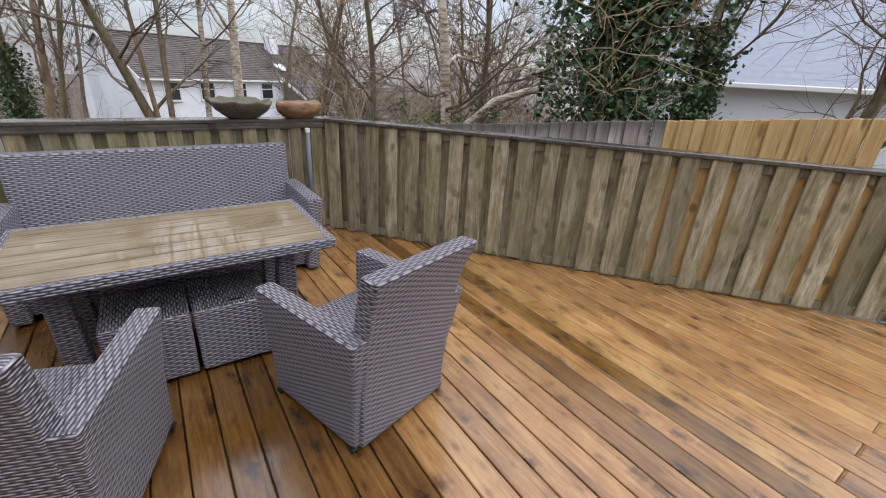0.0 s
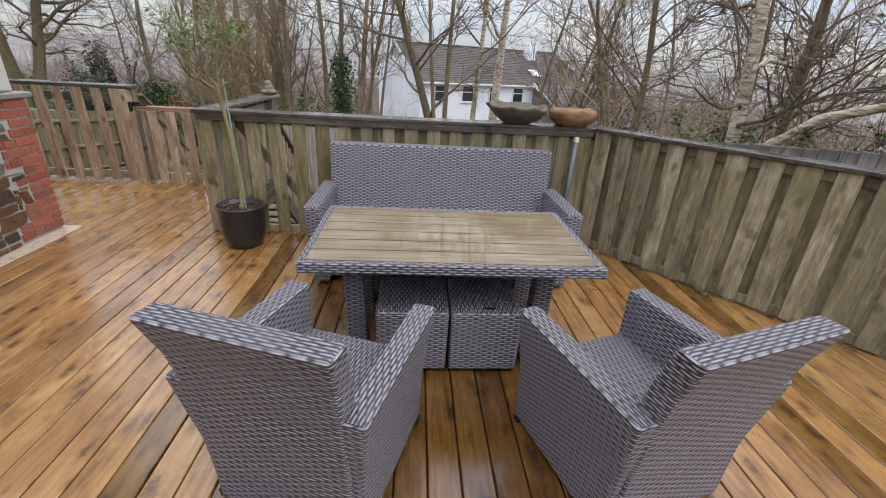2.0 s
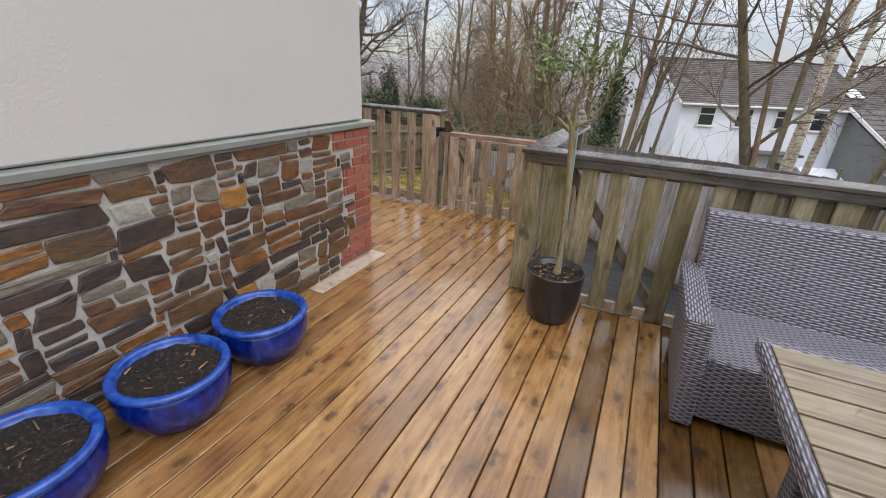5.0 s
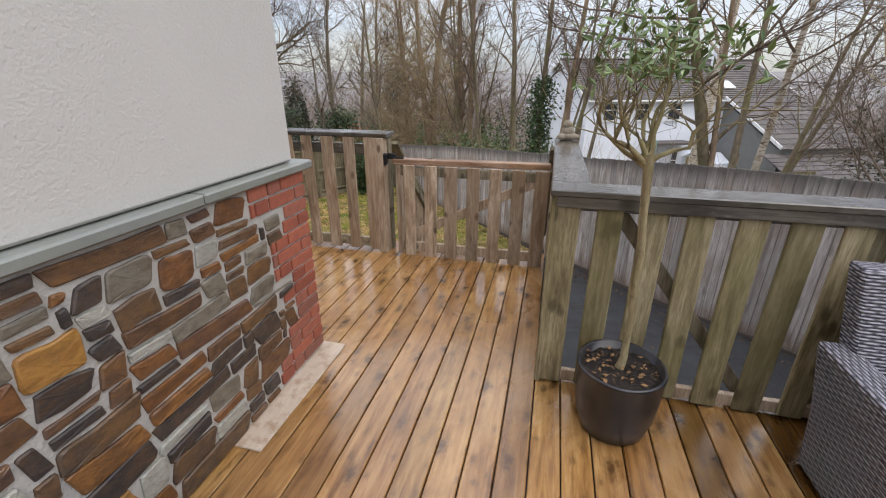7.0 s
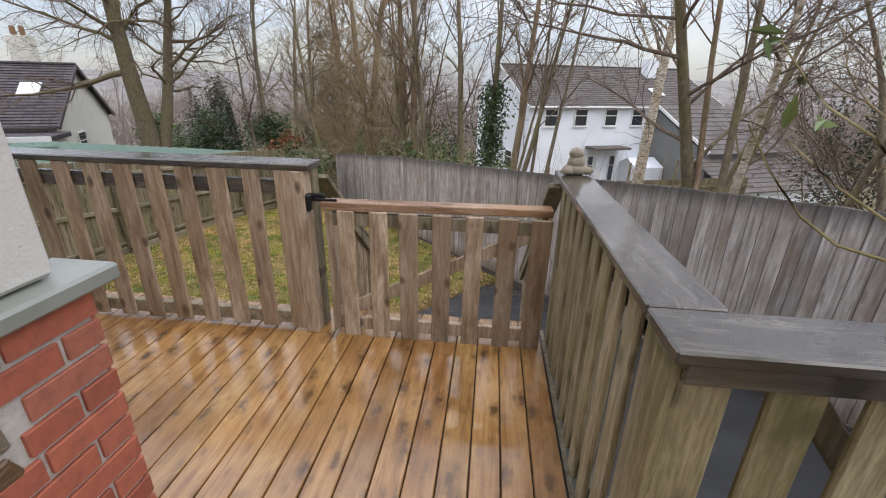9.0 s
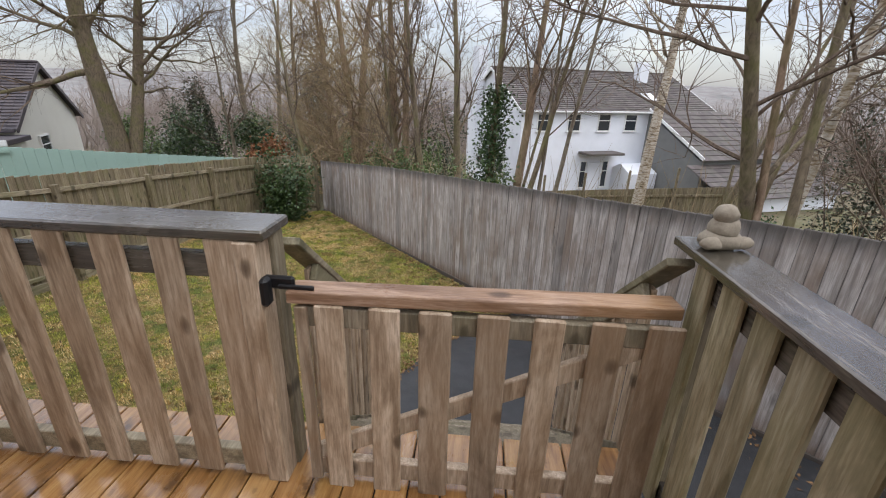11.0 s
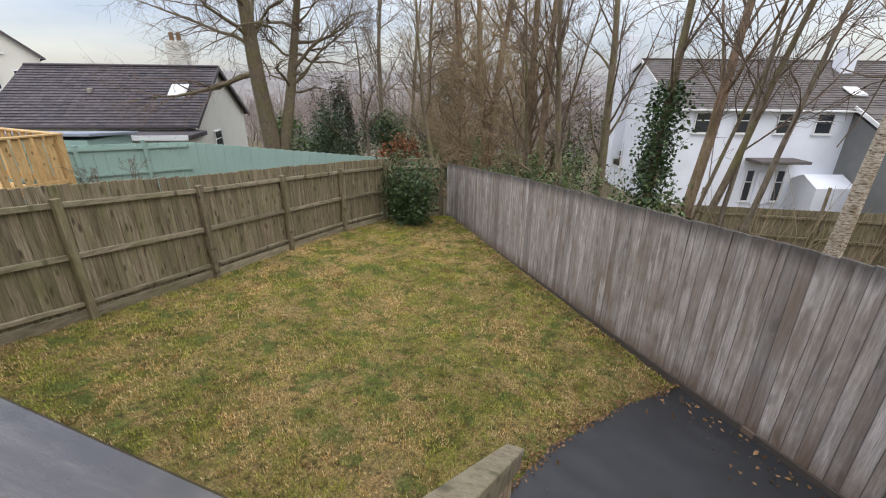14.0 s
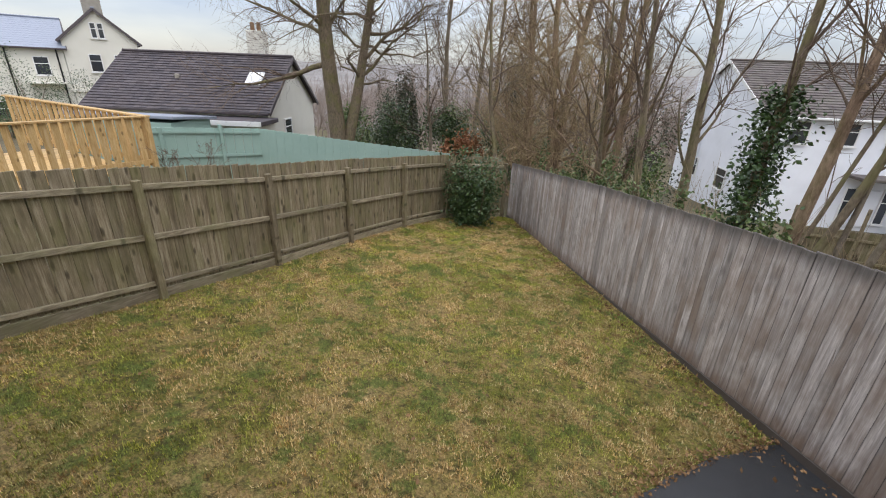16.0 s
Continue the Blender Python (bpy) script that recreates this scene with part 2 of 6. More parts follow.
# render: rough white masonry paint
m = Mat("cream_roughcast", 0.85)
v1, v2 = m.noise(m.pos, 90, 3, 0.6), m.noise(m.pos, 0.9, 5, 0.6)
m.color(m.mix(m.ramp(v2, [(0.35, 0.0), (0.75, 0.5)]), (0.57, 0.55, 0.51), (0.49, 0.47, 0.43)))
m.bump(m.math("ADD", v1, m.math("MULTIPLY", m.noise(m.pos, 48, 3), 0.8)), 0.5, 0.006)
M_RENDER = m.m

m = Mat("white_house_paint", 0.7)
m.color(m.mix(m.ramp(m.noise(m.pos, 0.7, 4), [(0.4, 0.0), (0.8, 0.6)]), (0.80, 0.82, 0.86), (0.62, 0.64, 0.66)))
m.bump(m.noise(m.pos, 12, 3), 0.2, 0.01)
M_WHITE = m.m

m = Mat("cream_house_paint", 0.7)
m.color(m.mix(m.ramp(m.noise(m.pos, 0.5, 4), [(0.4, 0.0), (0.8, 0.6)]), (0.70, 0.68, 0.60), (0.56, 0.53, 0.46)))
M_CREAM = m.m

m = Mat("lime_mortar", 0.9)
m.color(m.mix(m.noise(m.pos, 9, 5, 0.65), (0.31, 0.295, 0.265), (0.58, 0.555, 0.51)))
m.bump(m.math("ADD", m.noise(m.pos, 60, 4), m.noise(m.pos, 12, 3)), 0.6, 0.01)
M_MORTAR = m.m

def rubble(name, tones, rust, amount):
    """wet rubble stone of one kind: tones from stone to stone, blotches of rust, dark bedding"""
    m = Mat(name, 0.5, 0, 0.5)
    n = len(tones) - 1
    tone = m.ramp(m.rnd, [(i / n, c) for i, c in enumerate(tones)])
    vv = m.scaled(m.pos, (1, 1, 2.0), m.rnd)
    col = m.mix(m.math("MULTIPLY", m.ramp(m.noise(vv, 7, 6, 0.7, 0.9), [(0.42, 0.0), (0.62, 1.0)]), amount), tone, rust)
    col = m.mix(m.math("MULTIPLY", m.ramp(m.noise(vv, 20, 5, 0.7), [(0.46, 0.0), (0.64, 1.0)]), 0.5), col, tuple(c * 0.35 for c in tones[0]))
    m.color(col)
    m.rough(m.ramp(m.noise(vv, 10, 3), [(0.3, 0.28), (0.7, 0.62)]))
    m.bump(m.math("ADD", m.noise(vv, 16, 6, 0.7), m.math("MULTIPLY", m.noise(vv, 60, 4), 0.4)), 0.5, 0.010)
    return m.m


M_ST_DARK = rubble("charcoal_rubble_stone", [(0.03, 0.026, 0.025), (0.06, 0.048, 0.042), (0.045, 0.04, 0.038)], (0.14, 0.075, 0.035), 0.45)
M_ST_BROWN = rubble("brown_rubble_stone", [(0.09, 0.05, 0.032), (0.14, 0.078, 0.04), (0.08, 0.06, 0.042), (0.12, 0.056, 0.036)], (0.22, 0.105, 0.032), 0.6)
M_ST_RUST = rubble("rust_rubble_stone", [(0.20, 0.082, 0.025), (0.27, 0.12, 0.032), (0.17, 0.072, 0.03)], (0.08, 0.042, 0.026), 0.75)
M_ST_GOLD = rubble("golden_rubble_stone", [(0.42, 0.22, 0.055), (0.36, 0.17, 0.04)], (0.20, 0.085, 0.025), 0.6)
M_ST_GREY = rubble("grey_rubble_stone", [(0.17, 0.15, 0.115), (0.22, 0.195, 0.15)], (0.12, 0.085, 0.05), 0.55)
M_ST_PALE = rubble("pale_rubble_stone", [(0.36, 0.35, 0.30), (0.42, 0.41, 0.355), (0.31, 0.31, 0.27)], (0.30, 0.27, 0.20), 0.4)

m = Mat("red_brick", 0.75)
tone = m.ramp(m.rnd, [(0.0, (0.27, 0.075, 0.045)), (0.5, (0.40, 0.12, 0.07)), (0.8, (0.33, 0.12, 0.08)), (1.0, (0.22, 0.09, 0.065))])
col = m.mix(m.math("MULTIPLY", m.ramp(m.noise(m.pos, 26, 5, 0.7), [(0.45, 0.0), (0.7, 1.0)]), 0.5), tone, (0.13, 0.05, 0.04))
m.color(col).bump(m.noise(m.pos, 70, 4), 0.4, 0.004)
M_BRICK = m.m

m = Mat("grey_slate_coping", 0.4, 0, 0.5)
col = m.mix(m.noise(m.pos, 5, 5, 0.65), (0.17, 0.18, 0.165), (0.29, 0.30, 0.27))
m.color(m.mix(m.ramp(m.noise(m.pos, 2.2, 4), [(0.5, 0.0), (0.7, 0.6)]), col, (0.19, 0.20, 0.12))).bump(m.noise(m.pos, 40, 3), 0.2, 0.003)
M_SLATE = m.m


def wicker(name, light, dark):
    """strands that run in rows, over one upright and under the next"""
    m = Mat(name, 0.45, 0, 0.4)
    p = m.t.nodes.new("ShaderNodeSeparateXYZ")
    m.link(m.uv, p.inputs[0])
    wave = m.math("MULTIPLY", m.noise(m.pos, 24, 2), 0.0045)
    v = m.math("DIVIDE", m.math("ADD", p.outputs[1], wave), 0.0128)
    row = m.math("FLOOR", v)
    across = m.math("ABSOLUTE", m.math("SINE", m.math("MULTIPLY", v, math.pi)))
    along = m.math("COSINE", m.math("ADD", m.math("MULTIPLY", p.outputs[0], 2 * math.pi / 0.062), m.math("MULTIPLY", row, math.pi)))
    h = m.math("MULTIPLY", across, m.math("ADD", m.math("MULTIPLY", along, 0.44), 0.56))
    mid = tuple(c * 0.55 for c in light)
    # colour follows the weave's height: shade in the hollows is painted in
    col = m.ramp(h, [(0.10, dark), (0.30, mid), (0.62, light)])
    tint = m.noise(m.scaled(m.uv, (6, 90, 1)), 1.0, 3)
    col = m.mix(m.ramp(tint, [(0.35, 0.45), (0.6, 0.0)]), col, tuple(c * 0.5 for c in light))
    big = m.noise(m.pos, 3.0, 4)
    m.color(m.mix(m.math("MULTIPLY", m.ramp(big, [(0.4, 0.0), (0.7, 1.0)]), 0.3), col, mid))
    m.bump(h, 1.0, 0.014)
    return m.m


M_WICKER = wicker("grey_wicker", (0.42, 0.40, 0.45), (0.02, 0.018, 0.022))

m = Mat("wet_table_slats", 0.12, 0, 0.5)
v = m.scaled(m.pos, (0.7, 9, 9), m.rnd)
g = m.noise(v, 4, 6, 0.6, 0.5)
m.color(m.ramp(g, [(0.3, (0.13, 0.095, 0.055)), (0.5, (0.215, 0.165, 0.10)), (0.7, (0.30, 0.24, 0.16))]))
w = m.noise(m.pos, 3.2, 3, 0.6, 1.2)
m.rough(m.ramp(w, [(0.48, 0.02), (0.56, 0.22)]))
m.bump(m.math("MULTIPLY", g, m.ramp(w, [(0.44, 0.0), (0.56, 1.0)])), 0.2, 0.003)
M_SLAT = m.m

m = Mat("blue_glaze", 0.12, 0, 0.6)
c = m.noise(m.scaled(m.pos, (1, 1, 0.35)), 26, 4, 0.6)
m.color(m.ramp(c, [(0.3, (0.001, 0.006, 0.075)), (0.55, (0.002, 0.016, 0.18)), (0.75, (0.006, 0.045, 0.32))])).bump(c, 0.25, 0.006)
M_BLUE = m.m
m = Mat("blue_glaze_rim", 0.15, 0, 0.6)
m.color(m.ramp(m.noise(m.pos, 20, 4), [(0.35, (0.005, 0.032, 0.23)), (0.7, (0.022, 0.10, 0.40))]))
M_BLUE_RIM = m.m
m = Mat("dark_glaze", 0.28, 0, 0.55)
m.color(m.ramp(m.noise(m.scaled(m.pos, (1, 1, 0.5)), 12, 5), [(0.35, (0.012, 0.013, 0.018)), (0.6, (0.028, 0.024, 0.024)), (0.8, (0.06, 0.045, 0.035))]))
m.bump(m.noise(m.pos, 30, 3), 0.15, 0.004)
M_DARKPOT = m.m
m = Mat("wet_soil", 0.7)
m.color(m.mix(m.ramp(m.noise(m.pos, 55, 4, 0.7), [(0.5, 0.0), (0.72, 1.0)]), (0.012, 0.009, 0.007), (0.10, 0.06, 0.035))).bump(m.noise(m.pos, 60, 5, 0.7), 0.9, 0.02)
M_SOIL = m.m

m = Mat("stone_birdbath", 0.6)
c = m.noise(m.pos, 11, 5, 0.65)
m.color(m.mix(m.ramp(m.noise(m.pos, 6, 4), [(0.45, 0.0), (0.7, 0.8)]), m.ramp(c, [(0.3, (0.035, 0.03, 0.024)), (0.7, (0.17, 0.135, 0.10))]), (0.07, 0.085, 0.03))).bump(c, 0.5, 0.01)
M_BOWL = m.m
m = Mat("wooden_bowl", 0.55)
c = m.noise(m.scaled(m.pos, (1, 1, 3)), 8, 5, 0.65)
m.color(m.ramp(c, [(0.3, (0.10, 0.05, 0.022)), (0.6, (0.26, 0.15, 0.075)), (0.8, (0.36, 0.25, 0.15))])).bump(c, 0.4, 0.006)
M_WBOWL = m.m
m = Mat("grey_statue_stone", 0.85)
m.color(m.mix(m.noise(m.pos, 40, 5, 0.7), (0.15, 0.12, 0.085), (0.36, 0.31, 0.24))).bump(m.noise(m.pos, 60, 4), 0.5, 0.006)
M_STATUE = m.m
m = Mat("black_iron", 0.45, 0.2)
m.color((0.012, 0.012, 0.013))
M_IRON = m.m
m = Mat("grey_pipe_plastic", 0.4)
m.color((0.16, 0.17, 0.19))
M_PIPE = m.m
m = Mat("white_plastic", 0.4)
m.color((0.75, 0.75, 0.73))
M_PVC = m.m

m = Mat("mossy_winter_lawn", 0.95, 0, 0.2)
a, b2, c2 = m.noise(m.pos, 1.1, 6, 0.75), m.noise(m.pos, 3.6, 6, 0.75), m.noise(m.pos, 38, 4, 0.75)
col = m.ramp(a, [(0.36, (0.11, 0.115, 0.024)), (0.46, (0.25, 0.235, 0.05)), (0.54, (0.38, 0.30, 0.105)), (0.63, (0.48, 0.34, 0.155))])
col = m.mix(m.ramp(b2, [(0.49, 0.0), (0.60, 0.9)]), col, (0.44, 0.29, 0.125))
col = m.mix(m.ramp(m.noise(m.pos, 2.3, 6, 0.75), [(0.52, 0.0), (0.60, 0.85)]), col, (0.15, 0.20, 0.045))
col = m.mix(m.ramp(m.noise(m.pos, 11, 5, 0.75), [(0.36, 0.85), (0.50, 0.0)]), col, (0.07, 0.055, 0.022))
col = m.mix(m.ramp(c2, [(0.38, 0.7), (0.6, 0.0)]), col, (0.05, 0.045, 0.015))
m.color(col).bump(m.math("ADD", c2, m.noise(m.pos, 160, 3)), 0.9, 0.03)
M_LAWN = m.m
m = Mat("grass_blades", 0.7, 0, 0.25)
green = m.ramp(m.island, [(0.0, (0.12, 0.15, 0.02)), (0.6, (0.38, 0.40, 0.07)), (1.0, (0.60, 0.58, 0.14))])
moss = m.ramp(m.island, [(0.0, (0.08, 0.11, 0.02)), (1.0, (0.30, 0.38, 0.10))])
straw = m.ramp(m.island, [(0.0, (0.28, 0.16, 0.05)), (0.5, (0.60, 0.42, 0.17)), (1.0, (0.92, 0.74, 0.44))])
col = m.mix(m.ramp(m.noise(m.pos, 1.4, 7, 0.8), [(0.47, 0.0), (0.52, 1.0)]), green, straw)
col = m.mix(m.ramp(m.noise(m.pos, 2.3, 6, 0.75), [(0.53, 0.0), (0.58, 0.9)]), col, moss)
col = m.mix(m.ramp(m.noise(m.pos, 4.2, 6, 0.78), [(0.38, 0.9), (0.46, 0.0)]), col, (0.19, 0.105, 0.04))
m.color(m.mix(1.0, col, m.ramp(m.noise(m.pos, 0.75, 5, 0.7), [(0.36, (0.62, 0.66, 0.60)), (0.5, (1.0, 0.98, 1.0)), (0.64, (1.14, 1.06, 0.98))]), "MULTIPLY"))
M_BLADE = m.m
m = Mat("valley_ground", 0.95, 0, 0.1)
col = m.ramp(m.noise(m.pos, 0.08, 6, 0.7), [(0.35, (0.075, 0.08, 0.045)), (0.5, (0.15, 0.125, 0.085)), (0.65, (0.12, 0.14, 0.06))])
m.color(m.mix(m.ramp(m.noise(m.pos, 1.6, 5, 0.7), [(0.4, 0.0), (0.7, 0.8)]), col, (0.10, 0.07, 0.04))).bump(m.noise(m.pos, 4, 5), 0.8, 0.08)
M_GROUND = m.m
# far slopes: paler grey, with distance haze put into the colour
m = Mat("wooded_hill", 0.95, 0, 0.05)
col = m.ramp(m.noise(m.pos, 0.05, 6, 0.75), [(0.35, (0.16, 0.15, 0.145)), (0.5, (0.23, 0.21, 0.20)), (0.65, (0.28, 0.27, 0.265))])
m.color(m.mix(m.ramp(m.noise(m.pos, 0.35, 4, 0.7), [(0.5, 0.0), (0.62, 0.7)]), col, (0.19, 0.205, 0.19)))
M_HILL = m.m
m = Mat("wet_tarmac", 0.4, 0, 0.4)
c = m.noise(m.pos, 140, 3, 0.7)
m.color(m.mix(c, (0.018, 0.019, 0.021), (0.05, 0.052, 0.055)))
m.rough(m.ramp(m.noise(m.pos, 1.6, 4), [(0.4, 0.3), (0.65, 0.6)])).bump(c, 0.5, 0.006)
M_TARMAC = m.m
m = Mat("grey_concrete", 0.85)
m.color(m.mix(m.noise(m.pos, 5, 5), (0.22, 0.20, 0.165), (0.36, 0.33, 0.28))).bump(m.noise(m.pos, 40, 4), 0.4, 0.005)
M_CONC = m.m
m = Mat("worn_pale_screed", 0.7)
col = m.mix(m.noise(m.scaled(m.pos, (9, 1.5, 1), m.rnd), 2, 5, 0.7), (0.33, 0.225, 0.14), (0.60, 0.52, 0.43))
m.color(m.mix(m.ramp(m.noise(m.pos, 14, 5, 0.7), [(0.5, 0.0), (0.66, 0.7)]), col, (0.27, 0.16, 0.085))).bump(m.noise(m.pos, 40, 4), 0.4, 0.005)
M_SCREED = m.m


def bark(name, dark, light, ivy=0.3, moss=(0.10, 0.10, 0.035)):
    m = Mat(name, 0.9, 0, 0.2)
    v = m.scaled(m.pos, (1, 1, 0.3))
    n = m.noise(v, 22, 5, 0.7, 0.6)
    col = m.ramp(n, [(0.3, dark), (0.7, light)])
    m.color(m.mix(m.math("MULTIPLY", m.ramp(m.noise(m.pos, 2.6, 4, 0.6), [(0.45, 0.0), (0.65, 1.0)]), ivy), col, moss)).bump(n, 0.6, 0.02)
    return m.m


M_BARK = bark("mossy_bark", (0.085, 0.066, 0.045), (0.26, 0.205, 0.14), 0.55, (0.17, 0.165, 0.06))
M_BARK_G = bark("grey_bark", (0.10, 0.08, 0.06), (0.30, 0.25, 0.19), 0.3, (0.17, 0.15, 0.06))
M_TWIG = bark("brown_twigs", (0.085, 0.06, 0.046), (0.23, 0.17, 0.13), 0.15)
M_BARK_R = bark("reddish_bark", (0.14, 0.09, 0.06), (0.40, 0.285, 0.20), 0.5, (0.15, 0.14, 0.05))
M_TWIG_Y = bark("tan_twigs", (0.20, 0.145, 0.085), (0.46, 0.345, 0.21), 0.3, (0.17, 0.16, 0.05))
M_OLIVE_BARK = bark("olive_bark", (0.12, 0.09, 0.05), (0.42, 0.34, 0.20), 0.5, (0.24, 0.22, 0.10))
# twigs across the valley, lightened to paint in the haze
M_TWIG_F = bark("hazed_far_twigs", (0.20, 0.16, 0.14), (0.36, 0.30, 0.26), 0.1)
m = Mat("birch_bark", 0.75)
v = m.scaled(m.pos, (1.2, 1.2, 5.0))
n = m.noise(v, 5.5, 5, 0.7, 0.5)
col = m.ramp(n, [(0.36, (0.06, 0.045, 0.035)), (0.45, (0.34, 0.25, 0.16)), (0.56, (0.62, 0.56, 0.47))])
m.color(m.mix(m.ramp(m.noise(m.pos, 2.5, 4), [(0.5, 0.0), (0.7, 0.6)]), col, (0.20, 0.15, 0.07))).bump(n, 0.4, 0.01)
M_BIRCH = m.m


def leafy(name, c0, c1, rough=0.35):
    m = Mat(name, rough, 0, 0.5)
    m.color(m.ramp(m.island, [(0.0, c0), (1.0, c1)]))
    return m.m


M_IVY = leafy("ivy_leaves", (0.018, 0.042, 0.012), (0.065, 0.115, 0.03))
M_HOLLY = leafy("dark_evergreen_leaves", (0.018, 0.042, 0.016), (0.07, 0.135, 0.05), 0.25)
M_SHRUB = leafy("shrub_leaves", (0.018, 0.045, 0.014), (0.075, 0.12, 0.035), 0.35)
M_OLIVE = leafy("olive_leaves", (0.07, 0.12, 0.04), (0.22, 0.30, 0.11), 0.45)
M_HEDGE = leafy("hedge_leaves", (0.045, 0.075, 0.022), (0.14, 0.19, 0.055), 0.5)
M_RUSSET = leafy("russet_leaves", (0.20, 0.075, 0.03), (0.34, 0.16, 0.07), 0.7)
M_LITTER = leafy("dead_leaves", (0.10, 0.05, 0.02), (0.30, 0.17, 0.07), 0.7)
M_YEW = leafy("conifer_needles", (0.02, 0.03, 0.016), (0.075, 0.085, 0.042), 0.6)
M_DRAB = leafy("drab_conifer_needles", (0.05, 0.048, 0.028), (0.14, 0.125, 0.075), 0.7)

m = Mat("brown_roof_tiles", 0.7)
tone = m.ramp(m.island, [(0.0, (0.07, 0.056, 0.053)), (0.5, (0.10, 0.082, 0.076)), (1.0, (0.13, 0.107, 0.10))])
m.color(m.mix(m.ramp(m.noise(m.pos, 1.2, 5, 0.7), [(0.45, 0.0), (0.7, 0.6)]), tone, (0.10, 0.10, 0.07)))
M_TILE = m.m
m = Mat("grey_roof_tiles", 0.65)
tone = m.ramp(m.island, [(0.0, (0.045, 0.038, 0.044)), (1.0, (0.095, 0.08, 0.085))])
m.color(m.mix(m.ramp(m.noise(m.pos, 1.0, 5, 0.7), [(0.45, 0.0), (0.7, 0.6)]), tone, (0.085, 0.065, 0.06)))
M_TILE_G = m.m
m = Mat("blue_slate_roof", 0.45)
m.color(m.mix(m.noise(m.scaled(m.pos, (2, 2, 6)), 3, 4), (0.20, 0.225, 0.275), (0.30, 0.33, 0.39)))
M_ROOF_S = m.m
m = Mat("window_glass", 0.05, 0, 0.8)
m.color((0.03, 0.035, 0.042))
M_GLASS = m.m
m = Mat("green_painted_boards", 0.6)
m.color(m.mix(m.noise(m.pos, 1.3, 5, 0.65), (0.22, 0.335, 0.285), (0.32, 0.44, 0.385))).bump(m.noise(m.pos, 9, 3), 0.2, 0.01)
M_GREEN = m.m
m = Mat("grey_wall_shade", 0.8)
m.color(m.mix(m.noise(m.pos, 2, 4), (0.15, 0.155, 0.15), (0.22, 0.22, 0.21)))
M_GREYWALL = m.m


# ---- mesh helpers ----
def mesh_ob(name, verts, faces, mat, parent=None, smooth=False):
    me = bpy.data.meshes.new(name)
    me.from_pydata(verts, [], faces)
    me.materials.append(mat)
    if smooth:
        me.polygons.foreach_set("use_smooth", [True] * len(me.polygons))
    me.update()
    ob = new(name, me)
    ob.parent = parent
    return ob


def part(name, bm, mat, parent=None, label="", smooth=False):
    me = bpy.data.meshes.new(name)
    if smooth:
        for f in bm.faces:
            f.smooth = True
    bm.to_mesh(me)
    bm.free()
    me.materials.append(mat)
    ob = new(name, me)
    ob.parent = parent
    if label:
        ob["label"] = label
    return ob


def thing(name, label, category, at=None, group="", kind=""):
    ob = new(name)
    ob.empty_display_size = 0.1
    if at is not None:
        ob.matrix_world = at
    return tagged(ob, label, category, group, kind)


def box(bm, c, s, bevel=0.0, m=None, seg=1):
    """a box of size s about c, its edges rounded by bevel"""
    mat = Matrix.Translation(c) @ Matrix.Diagonal((*s, 1))
    if m is not None:
        mat = m @ mat
    r = bmesh.ops.create_cube(bm, size=1.0, matrix=mat)
    if bevel:
        es = list({e for v in r["verts"] for e in v.link_edges})
        bmesh.ops.bevel(bm, geom=es, offset=bevel, segments=seg, affect="EDGES", profile=0.5)
    return bm


def boxed(c, s, bevel=0.0, m=None, seg=1):
    return box(bmesh.new(), c, s, bevel, m, seg)


def prism(bm, outline, z0, z1, at=None):
    """an outline in the plane drawn out from z0 to z1"""
    lo = [bm.verts.new((x, y, z0)) for x, y in outline]
    hi = [bm.verts.new((x, y, z1)) for x, y in outline]
    n = len(lo)
    bm.faces.new(lo[::-1]), bm.faces.new(hi)
    for i in range(n):
        bm.faces.new((lo[i], lo[(i + 1) % n], hi[(i + 1) % n], hi[i]))
    if at is not None:
        bmesh.ops.transform(bm, matrix=at, verts=lo + hi)
    return bm


def lathe(profile, sides=32):
    bm = bmesh.new()
    rings = []
    for r, z in profile:
        rings.append([bm.verts.new((r * math.cos(2 * math.pi * i / sides), r * math.sin(2 * math.pi * i / sides), z)) for i in range(sides)])
    for a, b in zip(rings, rings[1:]):
        for i in range(sides):
            bm.faces.new((a[i], a[(i + 1) % sides], b[(i + 1) % sides], b[i]))
    bm.faces.new(rings[0][::-1])
    bm.faces.new(rings[-1])
    return bm


def uv_box(bm):
    """texture coordinates in metres, by the side that a face looks to; on tops the strands run along the longer side"""
    bm.normal_update()
    lay = bm.loops.layers.uv.verify()
    spans = [max(v.co[i] for v in bm.verts) - min(v.co[i] for v in bm.verts) for i in (0, 1)]
    for f in bm.faces:
        n = f.normal
        a = max(range(3), key=lambda i: abs(n[i]))
        for l in f.loops:
            p = l.vert.co
            l[lay].uv = (p.y, p.z) if a == 0 else (p.x, p.z) if a == 1 else (p.x, p.y) if spans[0] > spans[1] else (p.y, p.x)
    return bm


def shared(name, bm, mat):
    me = bpy.data.meshes.new(name)
    bm.to_mesh(me)
    bm.free()
    me.materials.append(mat)
    return me


def piece(name, me, parent, m):
    ob = new(name, me)
    ob.parent = parent
    ob.matrix_basis = m
    return ob


def scale_m(x, y, z):
    return Matrix.Diagonal((x, y, z, 1))


# ---- ground ----
BX, BY = -1.55, 9.86                      # a point of the boundary fence
BD = Vector((0.605, -0.796, 0)).normalized()   # its run
BN = Vector((0.796, 0.605, 0)).normalized()    # away from the garden


def lerp_table(v, table):
    for (a, p), (b, q) in zip(table, table[1:]):
        if v <= b:
            return p + (q - p) * max(0.0, min(1.0, (v - a) / (b - a)))
    return table[-1][1]


